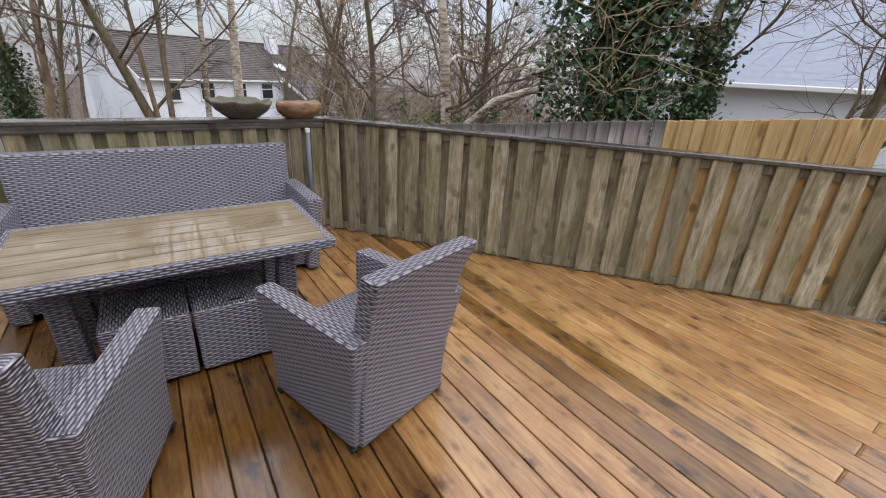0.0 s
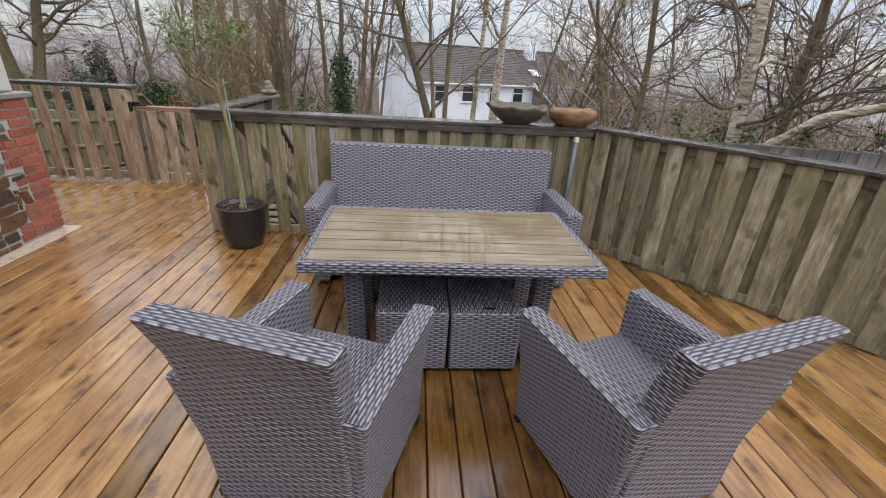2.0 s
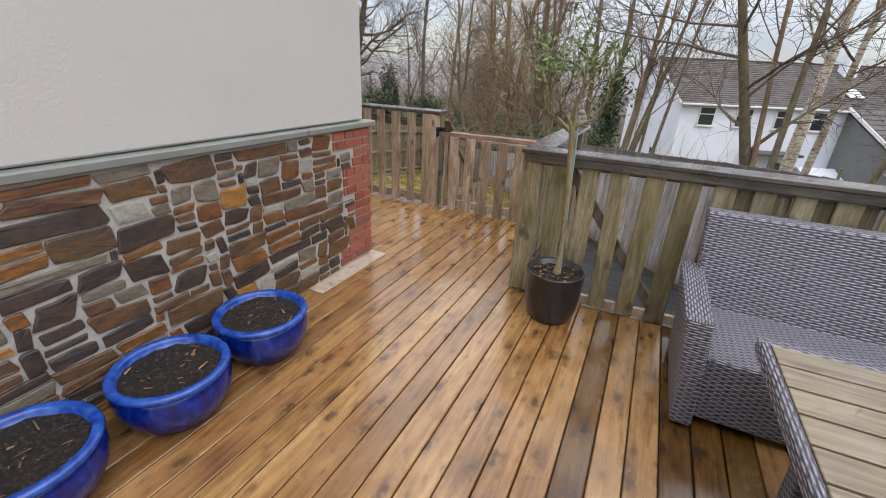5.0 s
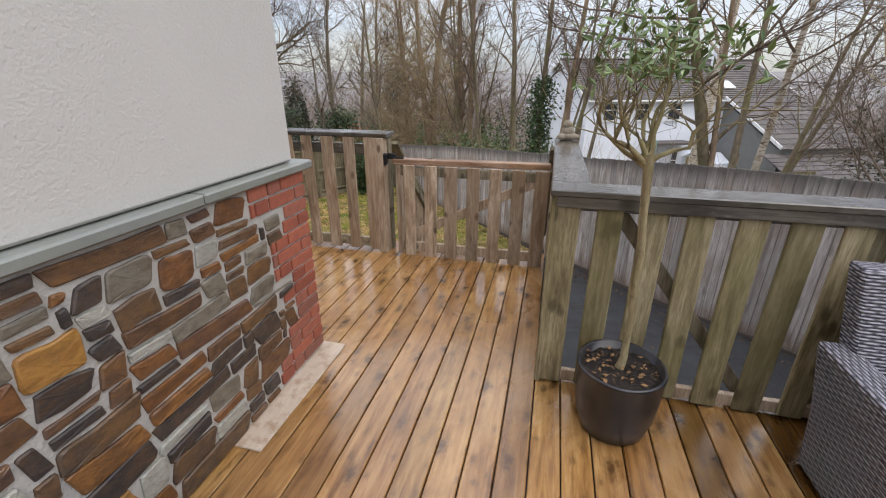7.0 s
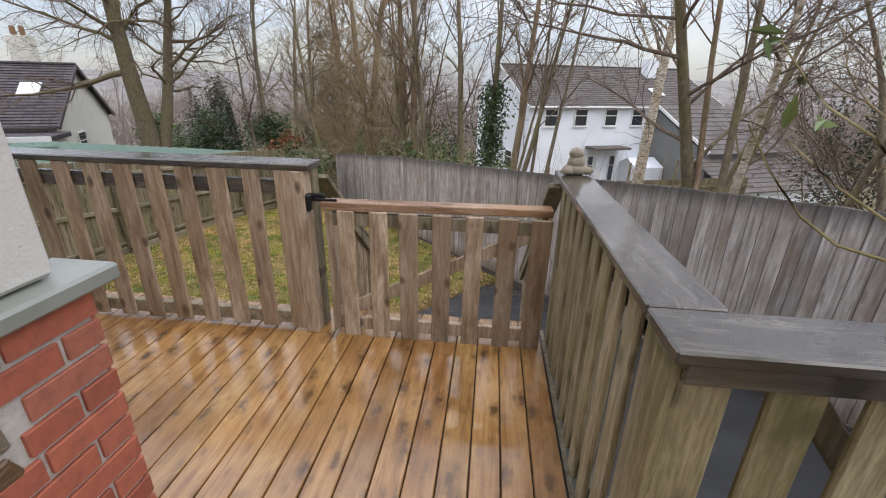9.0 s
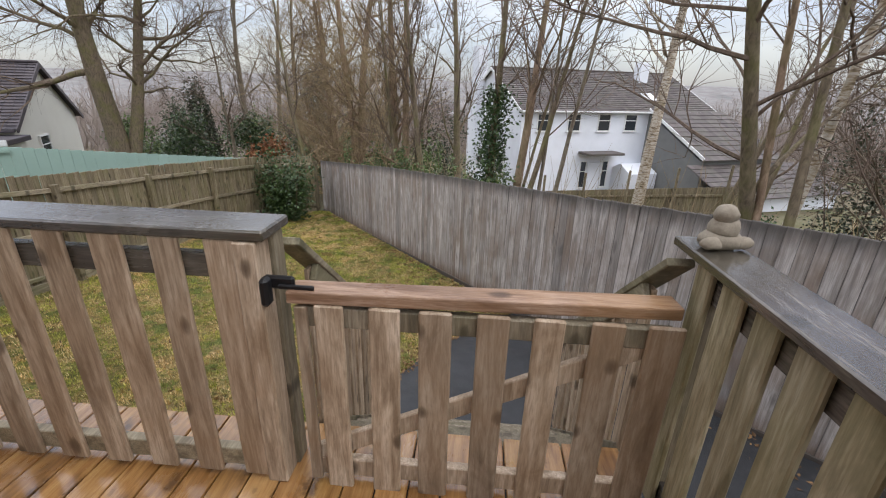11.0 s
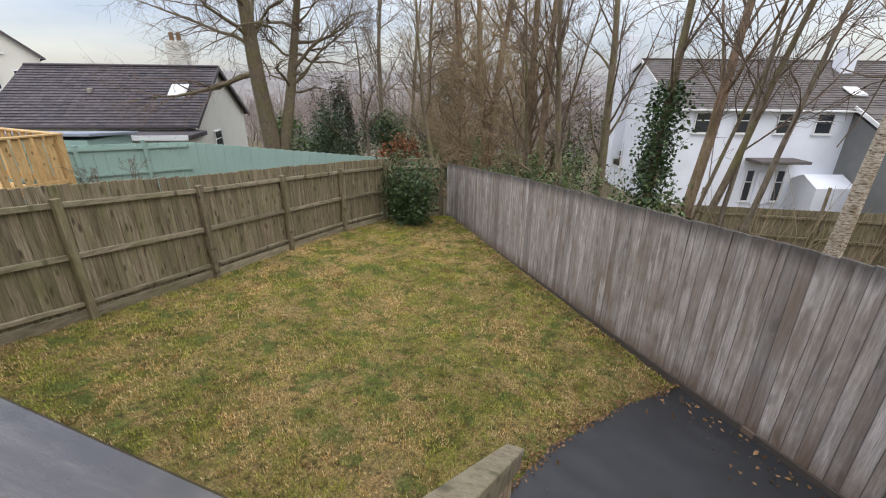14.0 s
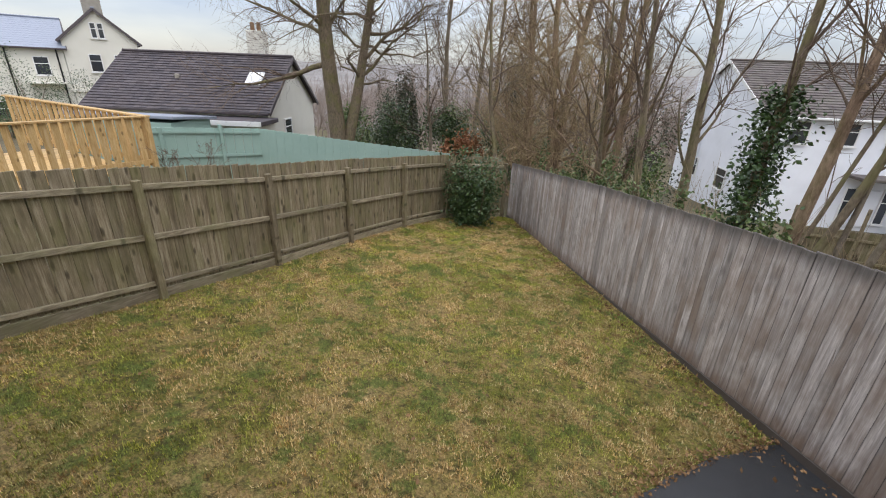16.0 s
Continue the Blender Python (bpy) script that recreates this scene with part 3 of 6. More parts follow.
def ground_z(x, y):
    z = lerp_table(y, [(-60, -0.6), (2, -0.75), (6.6, -1.30), (8.3, -1.60), (10.2, -1.84), (11.5, -1.97), (18, -2.58), (35, -5.6), (70, -9.5), (140, -14), (260, -9), (420, 0), (900, 8)])
    out = (x - BX) * BN.x + (y - BY) * BN.y
    if out > 0.3:
        z -= min(1.6, 0.35 * (out - 0.3)) * max(0.0, min(1.0, (34 - y) / 12))
    return z


ticks = lambda a, b, n: [a + (b - a) * i / n for i in range(n)]
XS = ticks(-900, -120, 26) + ticks(-120, -20, 30) + ticks(-20, 12, 64) + ticks(12, 100, 30) + ticks(100, 900, 26) + [900]
YS = ticks(-120, -10, 10) + ticks(-10, 24, 68) + ticks(24, 120, 40) + ticks(120, 900, 40) + [900]
gv = []
for yy in YS:
    for xx in XS:
        far = max(0.0, math.hypot(xx, yy) - 40) / 100
        gv.append((xx, yy, ground_z(xx, yy) + min(far, 4) * 3.0 * noise.noise((xx / 130, yy / 130, 3.3)) + 0.02 * noise.noise((xx * 1.7, yy * 1.7, 0))))
nx = len(XS)
gf = [(j * nx + i, j * nx + i + 1, (j + 1) * nx + i + 1, (j + 1) * nx + i) for j in range(len(YS) - 1) for i in range(nx - 1)]
ground = tagged(mesh_ob("ground", gv, gf, M_GROUND, smooth=True), "winter ground falling away into the valley", "ground", kind="structure")
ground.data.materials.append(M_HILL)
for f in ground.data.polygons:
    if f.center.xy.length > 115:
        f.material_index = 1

# ---- house ----
WX, WY = -3.36, 4.16          # the house wall's face and its corner
house = thing("house_wall", "cream roughcast house wall above a rubble stone plinth", "wall", kind="structure")
part("render_wall", boxed((WX - 0.32, -1.45, 3.4), (0.6, 11.14, 4.46), 0.012), M_RENDER, house, "cream roughcast render")
part("render_wall", boxed((WX - 5.3, -1.6, 2.3), (0.3, 10.7, 6.66)), M_RENDER, house, "cream roughcast render")
part("render_wall", boxed((WX - 2.8, -6.9, 2.3), (4.7, 0.3, 6.66)), M_RENDER, house, "cream roughcast render")
part("render_wall", boxed((WX - 3.1, WY - 0.35, 3.4), (4.9, 0.6, 4.46), 0.012), M_RENDER, house, "cream roughcast render")
part("mortar_wall", boxed((WX - 0.25, -1.43, 0.2), (0.5, 11.14, 1.84)), M_MORTAR, house, "rough lime mortar")
part("roof_slab", boxed((WX - 2.7, -1.45, 5.7), (5.6, 11.3, 0.14), 0.01), M_SLATE, house, "plain roof slab")
part("mortar_wall", boxed((WX - 2.9, WY - 0.27, 0.2), (4.8, 0.5, 1.84)), M_MORTAR, house, "rough lime mortar")
for y0, y1 in ((-7.0, 0.9), (0.905, 3.44), (3.445, WY + 0.06)):
    part("slate_coping", boxed((WX - 0.055, (y0 + y1) / 2, 1.142), (0.18, y1 - y0, 0.045), 0.008), M_SLATE, house, "mossy grey slate coping")
part("slate_coping", boxed((WX - 2.6, WY + 0.0, 1.142), (4.9, 0.12, 0.044), 0.008), M_SLATE, house, "mossy grey slate coping")
part("concrete_footing", boxed((WX + 0.04, WY - 0.40, 0.006), (0.21, 0.86, 0.010), 0.004), M_SCREED, house, "pale worn screed strip at the foot")

rng = random.Random(7)


def stone_mesh(w, h, d):
    """one rubble stone: a broken four-sided outline in y and z with knocked-off corners, standing proud along x"""
    bm = bmesh.new()
    a, b = w / 2, h / 2
    j = lambda k: rng.uniform(-k, k)
    skew = rng.uniform(-0.30, 0.30) * min(a, b)
    pts = []
    for sy, sz in ((-1, -1), (1, -1), (1, 1), (-1, 1)):
        c1, c2 = rng.uniform(0.05, 0.5) * min(a, b), rng.uniform(0.05, 0.6) * min(a, b)
        p = (sy * a * (1 + j(0.05)) + skew * sz, sz * b * (1 + j(0.16)))
        first, second = (p[0], p[1] - sz * c1), (p[0] - sy * c2, p[1])
        mid = (p[0] - sy * c2 * 0.3, p[1] - sz * c1 * 0.3)
        pts += [first, mid, second] if sy * sz > 0 else [second, mid, first]
        if w > 0.14:
            pts.append((j(0.25) * a, sz * b * (1 + j(0.13)))) if sy * sz > 0 else None
    mid_y = sum(q[0] for q in pts) / len(pts)
    pts.sort(key=lambda q: math.atan2(q[1] / b, (q[0] - mid_y) / a))
    n = len(pts)
    back = [bm.verts.new((-0.01, y, z)) for y, z in pts]
    rim = [bm.verts.new((d * rng.uniform(0.5, 0.8), y * 0.995, z * 0.99)) for y, z in pts]
    front = [bm.verts.new((d * rng.uniform(0.9, 1.25), y - math.copysign(min(0.006, a * 0.15), y), z - math.copysign(min(0.005, b * 0.2), z))) for y, z in pts]
    top = bm.verts.new((d * rng.uniform(1.0, 1.4), j(0.2) * w, j(0.15) * h))
    for u, v in ((back, rim), (rim, front)):
        for i in range(n):
            bm.faces.new((u[i], u[(i + 1) % n], v[(i + 1) % n], v[i]))
    for i in range(n):
        bm.faces.new((front[i], front[(i + 1) % n], top))
    return bm


def brick_edge(z):
    """how far the brick quoin reaches from the corner at height z"""
    row = int(z / 0.073)
    return (0.44, 0.44, 0.32, 0.32, 0.22, 0.22, 0.34, 0.22, 0.36, 0.36, 0.36, 0.24, 0.24, 0.46, 0.46, 0.46)[row % 16]


# uncoursed rubble, packed over a grid of 25 mm cells from the foot upwards
CELL, COLS, LAYERS = 0.025, 256, 44
Y_LOW = WY - COLS * CELL
taken = [[WY - (Y_LOW + (c + 0.5) * CELL) < brick_edge((r + 0.5) * CELL) + 0.012 for c in range(COLS)] for r in range(LAYERS)]
KINDS = [M_ST_DARK] * 7 + [M_ST_BROWN] * 10 + [M_ST_RUST] * 3 + [M_ST_GOLD] + [M_ST_GREY] * 5 + [M_ST_PALE] * 3
for r in range(LAYERS):
    for c in range(COLS):
        if taken[r][c]:
            continue
        want_h = rng.choice((2, 2, 2, 3, 3, 3, 4, 4, 5))
        want_w = rng.choice((5, 7, 8, 10, 12, 14, 16)) if want_h < 4 else rng.choice((7, 9, 11, 14, 17))
        w = 0
        while w < want_w and c + w < COLS and not taken[r][c + w]:
            w += 1
        # no slivers: a last cell before the next stone is taken along
        while c + w < COLS and not taken[r][c + w] and (c + w + 2 > COLS or taken[r][c + w + 1]):
            w += 1
        h = 1
        while h < want_h and r + h < LAYERS and not any(taken[r + h][c:c + w]):
            h += 1
        for k in range(h):
            for q in range(w):
                taken[r + k][c + q] = True
        if w < 2 or h * w < 3:
            continue
        st = part("stone", stone_mesh(w * CELL - rng.uniform(0.008, 0.026), h * CELL - rng.uniform(0.006, 0.019), rng.uniform(0.006, 0.014)), rng.choice(KINDS if h * w < 40 else KINDS[:21]), house)
        st.matrix_basis = pose(WX + 0.001, Y_LOW + (c + w / 2) * CELL, (r + h / 2) * CELL + 0.006, rng.uniform(-2.5, 4), 0, 0)

BRK = shared("brick", boxed((0, 0, 0), (1, 1, 1), 0.03), M_BRICK)
for row in range(15):
    z = 0.03 + row * 0.073
    reach = brick_edge(z)
    y = WY
    k = 0
    while y > WY - reach - 0.01:
        w = 0.215 if (row + k) % 2 == 0 else 0.105
        w = min(w, y - (WY - reach))
        if w > 0.03:
            piece("brick", BRK, house, Matrix.Translation((WX - 0.04, y - w / 2, z + 0.033)) @ scale_m(0.10 + rng.uniform(0, 0.006), w - 0.013, 0.06))
        y -= w
        k += 1
        if w <= 0.03:
            break
    x = WX - 0.005 - (0.0 if row % 2 else 0.11)
    while x > WX - 0.9:
        piece("brick", BRK, house, Matrix.Translation((x - 0.11, WY - 0.045, z + 0.033)) @ scale_m(0.205, 0.10, 0.063))
        x -= 0.22


# ---- fences of the deck ----
def plank(name, mat, w, d, h, b=0.006):
    bm = boxed((0, 0, h / 2), (w, d, h), b)
    return shared(name, bm, mat)


B_OLD = plank("board", M_FENCE, 0.115, 0.022, 1.0)
B_BACK = plank("board", M_FENCE, 0.115, 0.02, 1.0)
B_MOSS = plank("board", M_FENCE_M, 0.115, 0.022, 1.0)
B_GREY = plank("board", M_FENCE_G, 0.115, 0.022, 1.0)
B_NEW = plank("board", M_NEW, 0.115, 0.02, 1.0)
B_GATE = plank("board", M_GATE, 0.11, 0.022, 1.0)
rng = random.Random(11)


def lean(a=0.7):
    return rng.uniform(-a, a)


# front fence, behind the sofa
FY = 4.15
front = thing("deck_fence", "weathered hit-and-miss timber fence along the deck", "fence", pose(0, FY, 0))
for i in range(19):
    x = -1.968 + 0.193 * i if i else -1.968
    if x > 1.42:
        break
    piece("board", B_MOSS if x < -0.7 else B_OLD, front, pose(x, 0, 0.012 + rng.uniform(0, 0.012), 0, lean(0.6), 0) @ scale_m(rng.uniform(0.92, 1.06), 1, 1.06))
for i in range(14):
    x = -0.62 + 0.193 * i - 0.1
    if x > 1.5:
        break
    piece("board", B_BACK if i != 3 else B_OLD, front, pose(x, 0.056, 0.0, 0, lean(), 0) @ scale_m(rng.uniform(1.0, 1.15), 1, 1.07))
part("rail", boxed((-0.28, 0.0285, 1.03), (3.5, 0.033, 0.07), 0.004), M_CAP, front)
part("rail", boxed((-0.28, 0.0285, 0.05), (3.5, 0.033, 0.07), 0.004), M_GATE, front)
part("cap_rail", boxed((-0.27, 0.05, 1.085), (3.56, 0.185, 0.032), 0.005), M_CAP, front, "wet grey timber cap rail")
part("fascia", boxed((-0.27, -0.024, 1.045), (3.5, 0.02, 0.055), 0.003), M_CAP, front)
for x in (-1.955, 1.36):
    part("post", boxed((x, 0.055, 0.53), (0.10, 0.085, 1.06), 0.006), M_FENCE, front)
part("brace", boxed((0, 0, 0), (0.07, 0.03, 1.25), 0.004, pose(-1.35, 0.09, 0.5, 0, -38, 0)), M_FENCE_D, front)

# right fence, on the slant
RD = Vector((2.87, -3.63, 0)).normalized()
RA = math.degrees(math.atan2(RD.y, RD.x))
right = thing("deck_fence", "hit-and-miss timber fence with some new yellow boards", "fence", pose(1.43, 4.05, 0, 0, 0, RA))
for i in range(46):
    s = 0.02 + 0.2055 * i
    top = 1.065
    piece("board", B_GREY, right, pose(s, 0, 0.012 + rng.uniform(0, 0.012), 0, lean(0.6), 0) @ scale_m(rng.uniform(1.08, 1.24), 1, top))
    piece("board", (B_NEW if i > 13 and i not in (17, 21) else B_GREY), right, pose(s + 0.103, 0.056, 0.02, 0, lean(), 0) @ scale_m(rng.uniform(1.0, 1.15), 1, top))
part("rail", boxed((4.7, 0.0285, 1.035), (9.4, 0.033, 0.07), 0.004), M_FENCE_D, right)
part("rail", boxed((4.7, 0.0285, 0.05), (9.4, 0.033, 0.07), 0.004), M_FENCE_G, right)
part("cap_rail", boxed((4.7, 0.045, 1.092), (9.5, 0.15, 0.032), 0.005), M_CAP, right, "wet grey timber cap rail")
for s in (0.05, 1.85, 3.72, 5.6, 7.5):
    part("post", boxed((s, 0.09, 0.55), (0.09, 0.05, 1.08), 0.005), M_FENCE_D, right)

# return rail towards the gate
ret = thing("deck_balustrade", "weathered open timber balustrade with a wet cap rail", "balustrade", pose(-2.0, 4.15, 0))
for i in range(10):
    piece("board", B_OLD, ret, pose(0, 0.16 + 0.165 * i, 0.0, 0, 0, 90) @ scale_m(rng.uniform(0.85, 1.0), 1, 1.06))
part("cap_rail", boxed((0.045, 0.985, 1.0865), (0.185, 1.675, 0.034), 0.005), M_CAP_Y, ret, "wet grey timber cap rail")
part("rail", boxed((0.035, 0.88, 0.98), (0.04, 1.64, 0.09), 0.004), M_CAP_Y, ret)
part("rail", boxed((0.035, 0.88, 0.08), (0.04, 1.64, 0.09), 0.004), M_CAP_Y, ret)
part("post", boxed((0.06, 1.66, 0.53), (0.09, 0.09, 1.07), 0.005), M_FENCE_D, ret)
part("post", boxed((-0.028, 0.035, 0.53), (0.03, 0.09, 1.06), 0.005), M_FENCE_M, ret)

# balustrade over the lawn
GY = 5.72
lawn_rail = thing("deck_balustrade", "weathered open timber balustrade over the lawn", "balustrade", pose(0, GY, 0))
for i in range(17):
    x = -3.855 - 0.209 * i
    piece("board", B_GATE, lawn_rail, pose(x, 0, 0.02, 0, lean(0.5), 0) @ scale_m(rng.uniform(0.95, 1.12), 1, 1.07))
piece("board", B_GATE, lawn_rail, pose(-3.645, 0, 0.02) @ scale_m(1.05, 1, 1.07))
part("cap_rail", boxed((-5.42, 0.09, 1.108), (3.87, 0.21, 0.04), 0.007), M_CAP, lawn_rail, "wet grey timber cap rail")
part("rail", boxed((-5.4, 0.035, 0.98), (3.7, 0.045, 0.09), 0.004), M_CAP, lawn_rail)
part("rail", boxed((-5.4, 0.035, 0.085), (3.7, 0.045, 0.09), 0.004), M_LAWNR, lawn_rail)
part("post", boxed((-3.555, 0.03, 0.543), (0.085, 0.10, 1.086), 0.006), M_GATE, lawn_rail)
part("post", boxed((-3.545, 0.125, 0.543), (0.09, 0.088, 1.086), 0.006), M_FENCE_D, lawn_rail)
part("corner_post", boxed((-7.25, 0.09, 0.545), (0.1, 0.1, 1.09), 0.006), M_FENCE, lawn_rail)

# gate
gate = thing("garden_gate", "closed timber picket gate with a worn top rail", "gate", pose(0, GY, 0))
for x in (-3.285, -3.09, -2.9, -2.70, -2.51, -2.31, -2.125):
    piece("board", B_GATE, gate, pose(x, 0, -0.01, 0, lean(0.5), 0) @ scale_m(rng.uniform(0.95, 1.1), 1, 0.87))
part("thin_board", boxed((-3.385, 0.0, 0.44), (0.045, 0.022, 0.82), 0.003), M_GATE, gate)
part("top_rail", boxed((0, 0, 0), (1.38, 0.105, 0.048), 0.007, pose(-2.745, 0.07, 0.884, 0, 0, 2.3), 2), M_GATE_CAP, gate, "worn pinkish timber top rail")
part("rail", boxed((-2.745, 0.033, 0.80), (1.33, 0.04, 0.08), 0.004), M_FENCE_D, gate)
part("rail", boxed((-2.745, 0.033, 0.08), (1.33, 0.04, 0.09), 0.004), M_GATE, gate)
part("brace", boxed((0, 0, 0), (1.42, 0.03, 0.08), 0.004, pose(-2.75, 0.035, 0.46, 0, -27, 0)), M_GATE, gate)
bm = boxed((-3.47, 0.03, 0.925), (0.12, 0.025, 0.05), 0.008)
box(bm, (-3.505, 0.0, 0.90), (0.035, 0.05, 0.11), 0.012, pose(0, 0, 0, 0, 0, 0))
box(bm, (-3.40, 0.015, 0.915), (0.13, 0.014, 0.018), 0.004)
part("latch", bm, M_IRON, gate, "black iron latch")

# ---- stairs to the garden ----
stairs = thing("garden_stairs", "timber stairs with sloping picket handrails", "stairs", pose(0, 6.06, 0))
TREAD = plank("tread", M_FENCE_D, 1.38, 0.24, 0.035)
for i in range(9):
    piece("tread", TREAD, stairs, pose(-2.76, 0.10 + 0.21 * i, -0.185 * (i + 1) - 0.035))
B_BAL = plank("baluster", M_GATE, 0.085, 0.02, 1.0, 0.004)
SL = 0.834
for x in (-3.5, -2.03):
    for i in range(10):
        y = 0.04 + 0.13 * i
        top = 0.89 - SL * y
        piece("baluster", B_BAL, stairs, pose(x, y, top - 0.92, 0, 0, 90) @ scale_m(1, 1, 0.90))
    ang = math.degrees(math.atan(SL))
    part("handrail", boxed((0, 0, 0), (0.10, 1.90, 0.032), 0.004, pose(x, 0.585, 0.90 - SL * 0.585, -ang, 0, 0)), M_LAWNR, stairs)
    part("rail", boxed((0, 0, 0), (0.03, 1.68, 0.08), 0.004, pose(x + (0.028 if x < -3 else -0.028), 0.66, 0.835 - SL * 0.66, -ang, 0, 0)), M_LAWNR, stairs)
    part("stringer", boxed((0, 0, 0), (0.04, 2.75, 0.2), 0.004, pose(x, 0.98, -0.98, -41.5, 0, 0)), M_FENCE_D, stairs)

# ---- furniture ----


def loft(bm, sections):
    """closed rings of equal count joined into a skin with ends"""
    rings = [[bm.verts.new(p) for p in s] for s in sections]
    n = len(rings[0])
    for a, b in zip(rings, rings[1:]):
        for i in range(n):
            bm.faces.new((a[i], a[(i + 1) % n], b[(i + 1) % n], b[i]))
    bm.faces.new(rings[0][::-1])
    bm.faces.new(rings[-1])
    bmesh.ops.recalc_face_normals(bm, faces=bm.faces)
    return bm


def soften(bm, off, seg=3):
    bmesh.ops.bevel(bm, geom=[e for e in bm.edges if e.calc_face_angle(0) > 0.5], offset=off, segments=seg, affect="EDGES", profile=0.5)
    return bm


def rect(x0, x1, y0, y1, z):
    return [(x0, y0, z), (x1, y0, z), (x1, y1, z), (x0, y1, z)]


def arm_panel(side, half, y0, y1, top):
    """an arm that reaches the floor, its outside flaring to the top"""
    o, i = half, half - 0.10
    s = side
    secs = [rect(s * (o - 0.05), s * (i - 0.03), y0 + 0.07, y1 - 0.015, 0.015), rect(s * (o - 0.04), s * (i - 0.01), y0 + 0.05, y1 - 0.01, 0.3), rect(s * o, s * i, y0, y1, top)]
    return uv_box(soften(loft(bmesh.new(), secs), 0.016))


def armchair():
    c = thing("garden_armchair", "grey woven wicker garden armchair on the wet deck", "chair", group="wicker armchairs")
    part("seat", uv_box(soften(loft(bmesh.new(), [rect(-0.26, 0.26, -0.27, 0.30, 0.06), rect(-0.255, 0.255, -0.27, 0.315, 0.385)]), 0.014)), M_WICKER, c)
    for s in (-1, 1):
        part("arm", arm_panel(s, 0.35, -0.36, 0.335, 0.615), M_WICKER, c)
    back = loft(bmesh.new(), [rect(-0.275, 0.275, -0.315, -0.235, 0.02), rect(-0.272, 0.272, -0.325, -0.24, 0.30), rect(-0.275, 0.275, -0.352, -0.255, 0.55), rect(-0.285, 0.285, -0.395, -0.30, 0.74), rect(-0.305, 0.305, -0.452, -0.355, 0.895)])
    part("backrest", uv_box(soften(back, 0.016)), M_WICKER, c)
    for x in (-0.29, 0.29):
        for y in (-0.27, 0.29):
            part("foot", boxed((x, y, 0.01), (0.04, 0.04, 0.02), 0.004), M_IRON, c)
    return c


chair = armchair()
chair.matrix_world = pose(0.70, 1.68, 0.0, 0, 0, 17.5)
copy_thing(chair, pose(-0.525, 1.69, 0.0, 0, 0, -18.5))

sofa = thing("garden_sofa", "grey woven wicker garden sofa against the fence", "sofa", pose(0.04, 0, 0))
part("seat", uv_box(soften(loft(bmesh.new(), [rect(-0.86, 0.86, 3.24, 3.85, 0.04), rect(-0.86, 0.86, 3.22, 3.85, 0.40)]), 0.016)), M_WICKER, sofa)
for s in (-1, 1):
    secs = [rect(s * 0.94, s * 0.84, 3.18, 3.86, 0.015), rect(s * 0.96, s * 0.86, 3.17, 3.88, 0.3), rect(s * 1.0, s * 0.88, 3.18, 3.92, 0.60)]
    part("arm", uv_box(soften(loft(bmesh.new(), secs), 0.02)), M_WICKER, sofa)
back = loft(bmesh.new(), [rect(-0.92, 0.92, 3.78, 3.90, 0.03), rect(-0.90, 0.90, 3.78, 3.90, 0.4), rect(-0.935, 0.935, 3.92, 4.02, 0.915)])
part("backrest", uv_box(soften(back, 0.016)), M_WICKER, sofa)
for x in (-0.88, 0.88):
    for y in (3.25, 3.8):
        part("foot", boxed((x, y, 0.01), (0.045, 0.045, 0.02), 0.004), M_IRON, sofa)

table = thing("garden_table", "wicker dining table with wet timber-look slats", "table")
TX0, TX1, TY0, TY1, TZ = -0.735, 0.765, 2.155, 3.02, 0.675
for a, b, c, d in ((TX0, TX1, TY0, TY0 + 0.035), (TX0, TX1, TY1 - 0.035, TY1), (TX0, TX0 + 0.035, TY0 + 0.035, TY1 - 0.035), (TX1 - 0.035, TX1, TY0 + 0.035, TY1 - 0.035)):
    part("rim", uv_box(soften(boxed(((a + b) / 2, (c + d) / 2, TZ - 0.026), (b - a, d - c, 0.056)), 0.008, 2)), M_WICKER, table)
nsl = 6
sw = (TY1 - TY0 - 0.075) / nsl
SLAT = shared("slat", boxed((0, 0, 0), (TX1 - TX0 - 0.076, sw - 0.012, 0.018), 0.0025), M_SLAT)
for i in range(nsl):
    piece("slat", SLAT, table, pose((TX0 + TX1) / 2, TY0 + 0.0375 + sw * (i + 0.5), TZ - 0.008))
# black sheet added below the slats so that their gaps read dark
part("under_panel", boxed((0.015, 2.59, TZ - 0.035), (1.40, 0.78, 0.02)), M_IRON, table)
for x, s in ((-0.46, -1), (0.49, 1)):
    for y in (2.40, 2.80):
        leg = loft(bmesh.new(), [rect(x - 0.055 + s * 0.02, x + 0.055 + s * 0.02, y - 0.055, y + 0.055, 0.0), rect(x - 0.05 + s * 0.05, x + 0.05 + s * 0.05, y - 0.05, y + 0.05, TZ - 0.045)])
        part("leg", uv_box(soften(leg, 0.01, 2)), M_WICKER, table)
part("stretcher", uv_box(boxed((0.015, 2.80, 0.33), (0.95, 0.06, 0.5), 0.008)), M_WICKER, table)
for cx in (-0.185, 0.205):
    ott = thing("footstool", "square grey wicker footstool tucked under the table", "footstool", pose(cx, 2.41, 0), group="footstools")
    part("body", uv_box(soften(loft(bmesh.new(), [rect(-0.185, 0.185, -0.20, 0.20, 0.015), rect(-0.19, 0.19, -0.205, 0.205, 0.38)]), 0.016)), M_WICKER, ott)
    # no opening here: the slot's dark inside is a thin black block
    part("handle_hole", boxed((0.02, -0.15, 0.3805), (0.06, 0.018, 0.004), 0.001), M_IRON, ott, "black strip standing in for the dark of a slot")

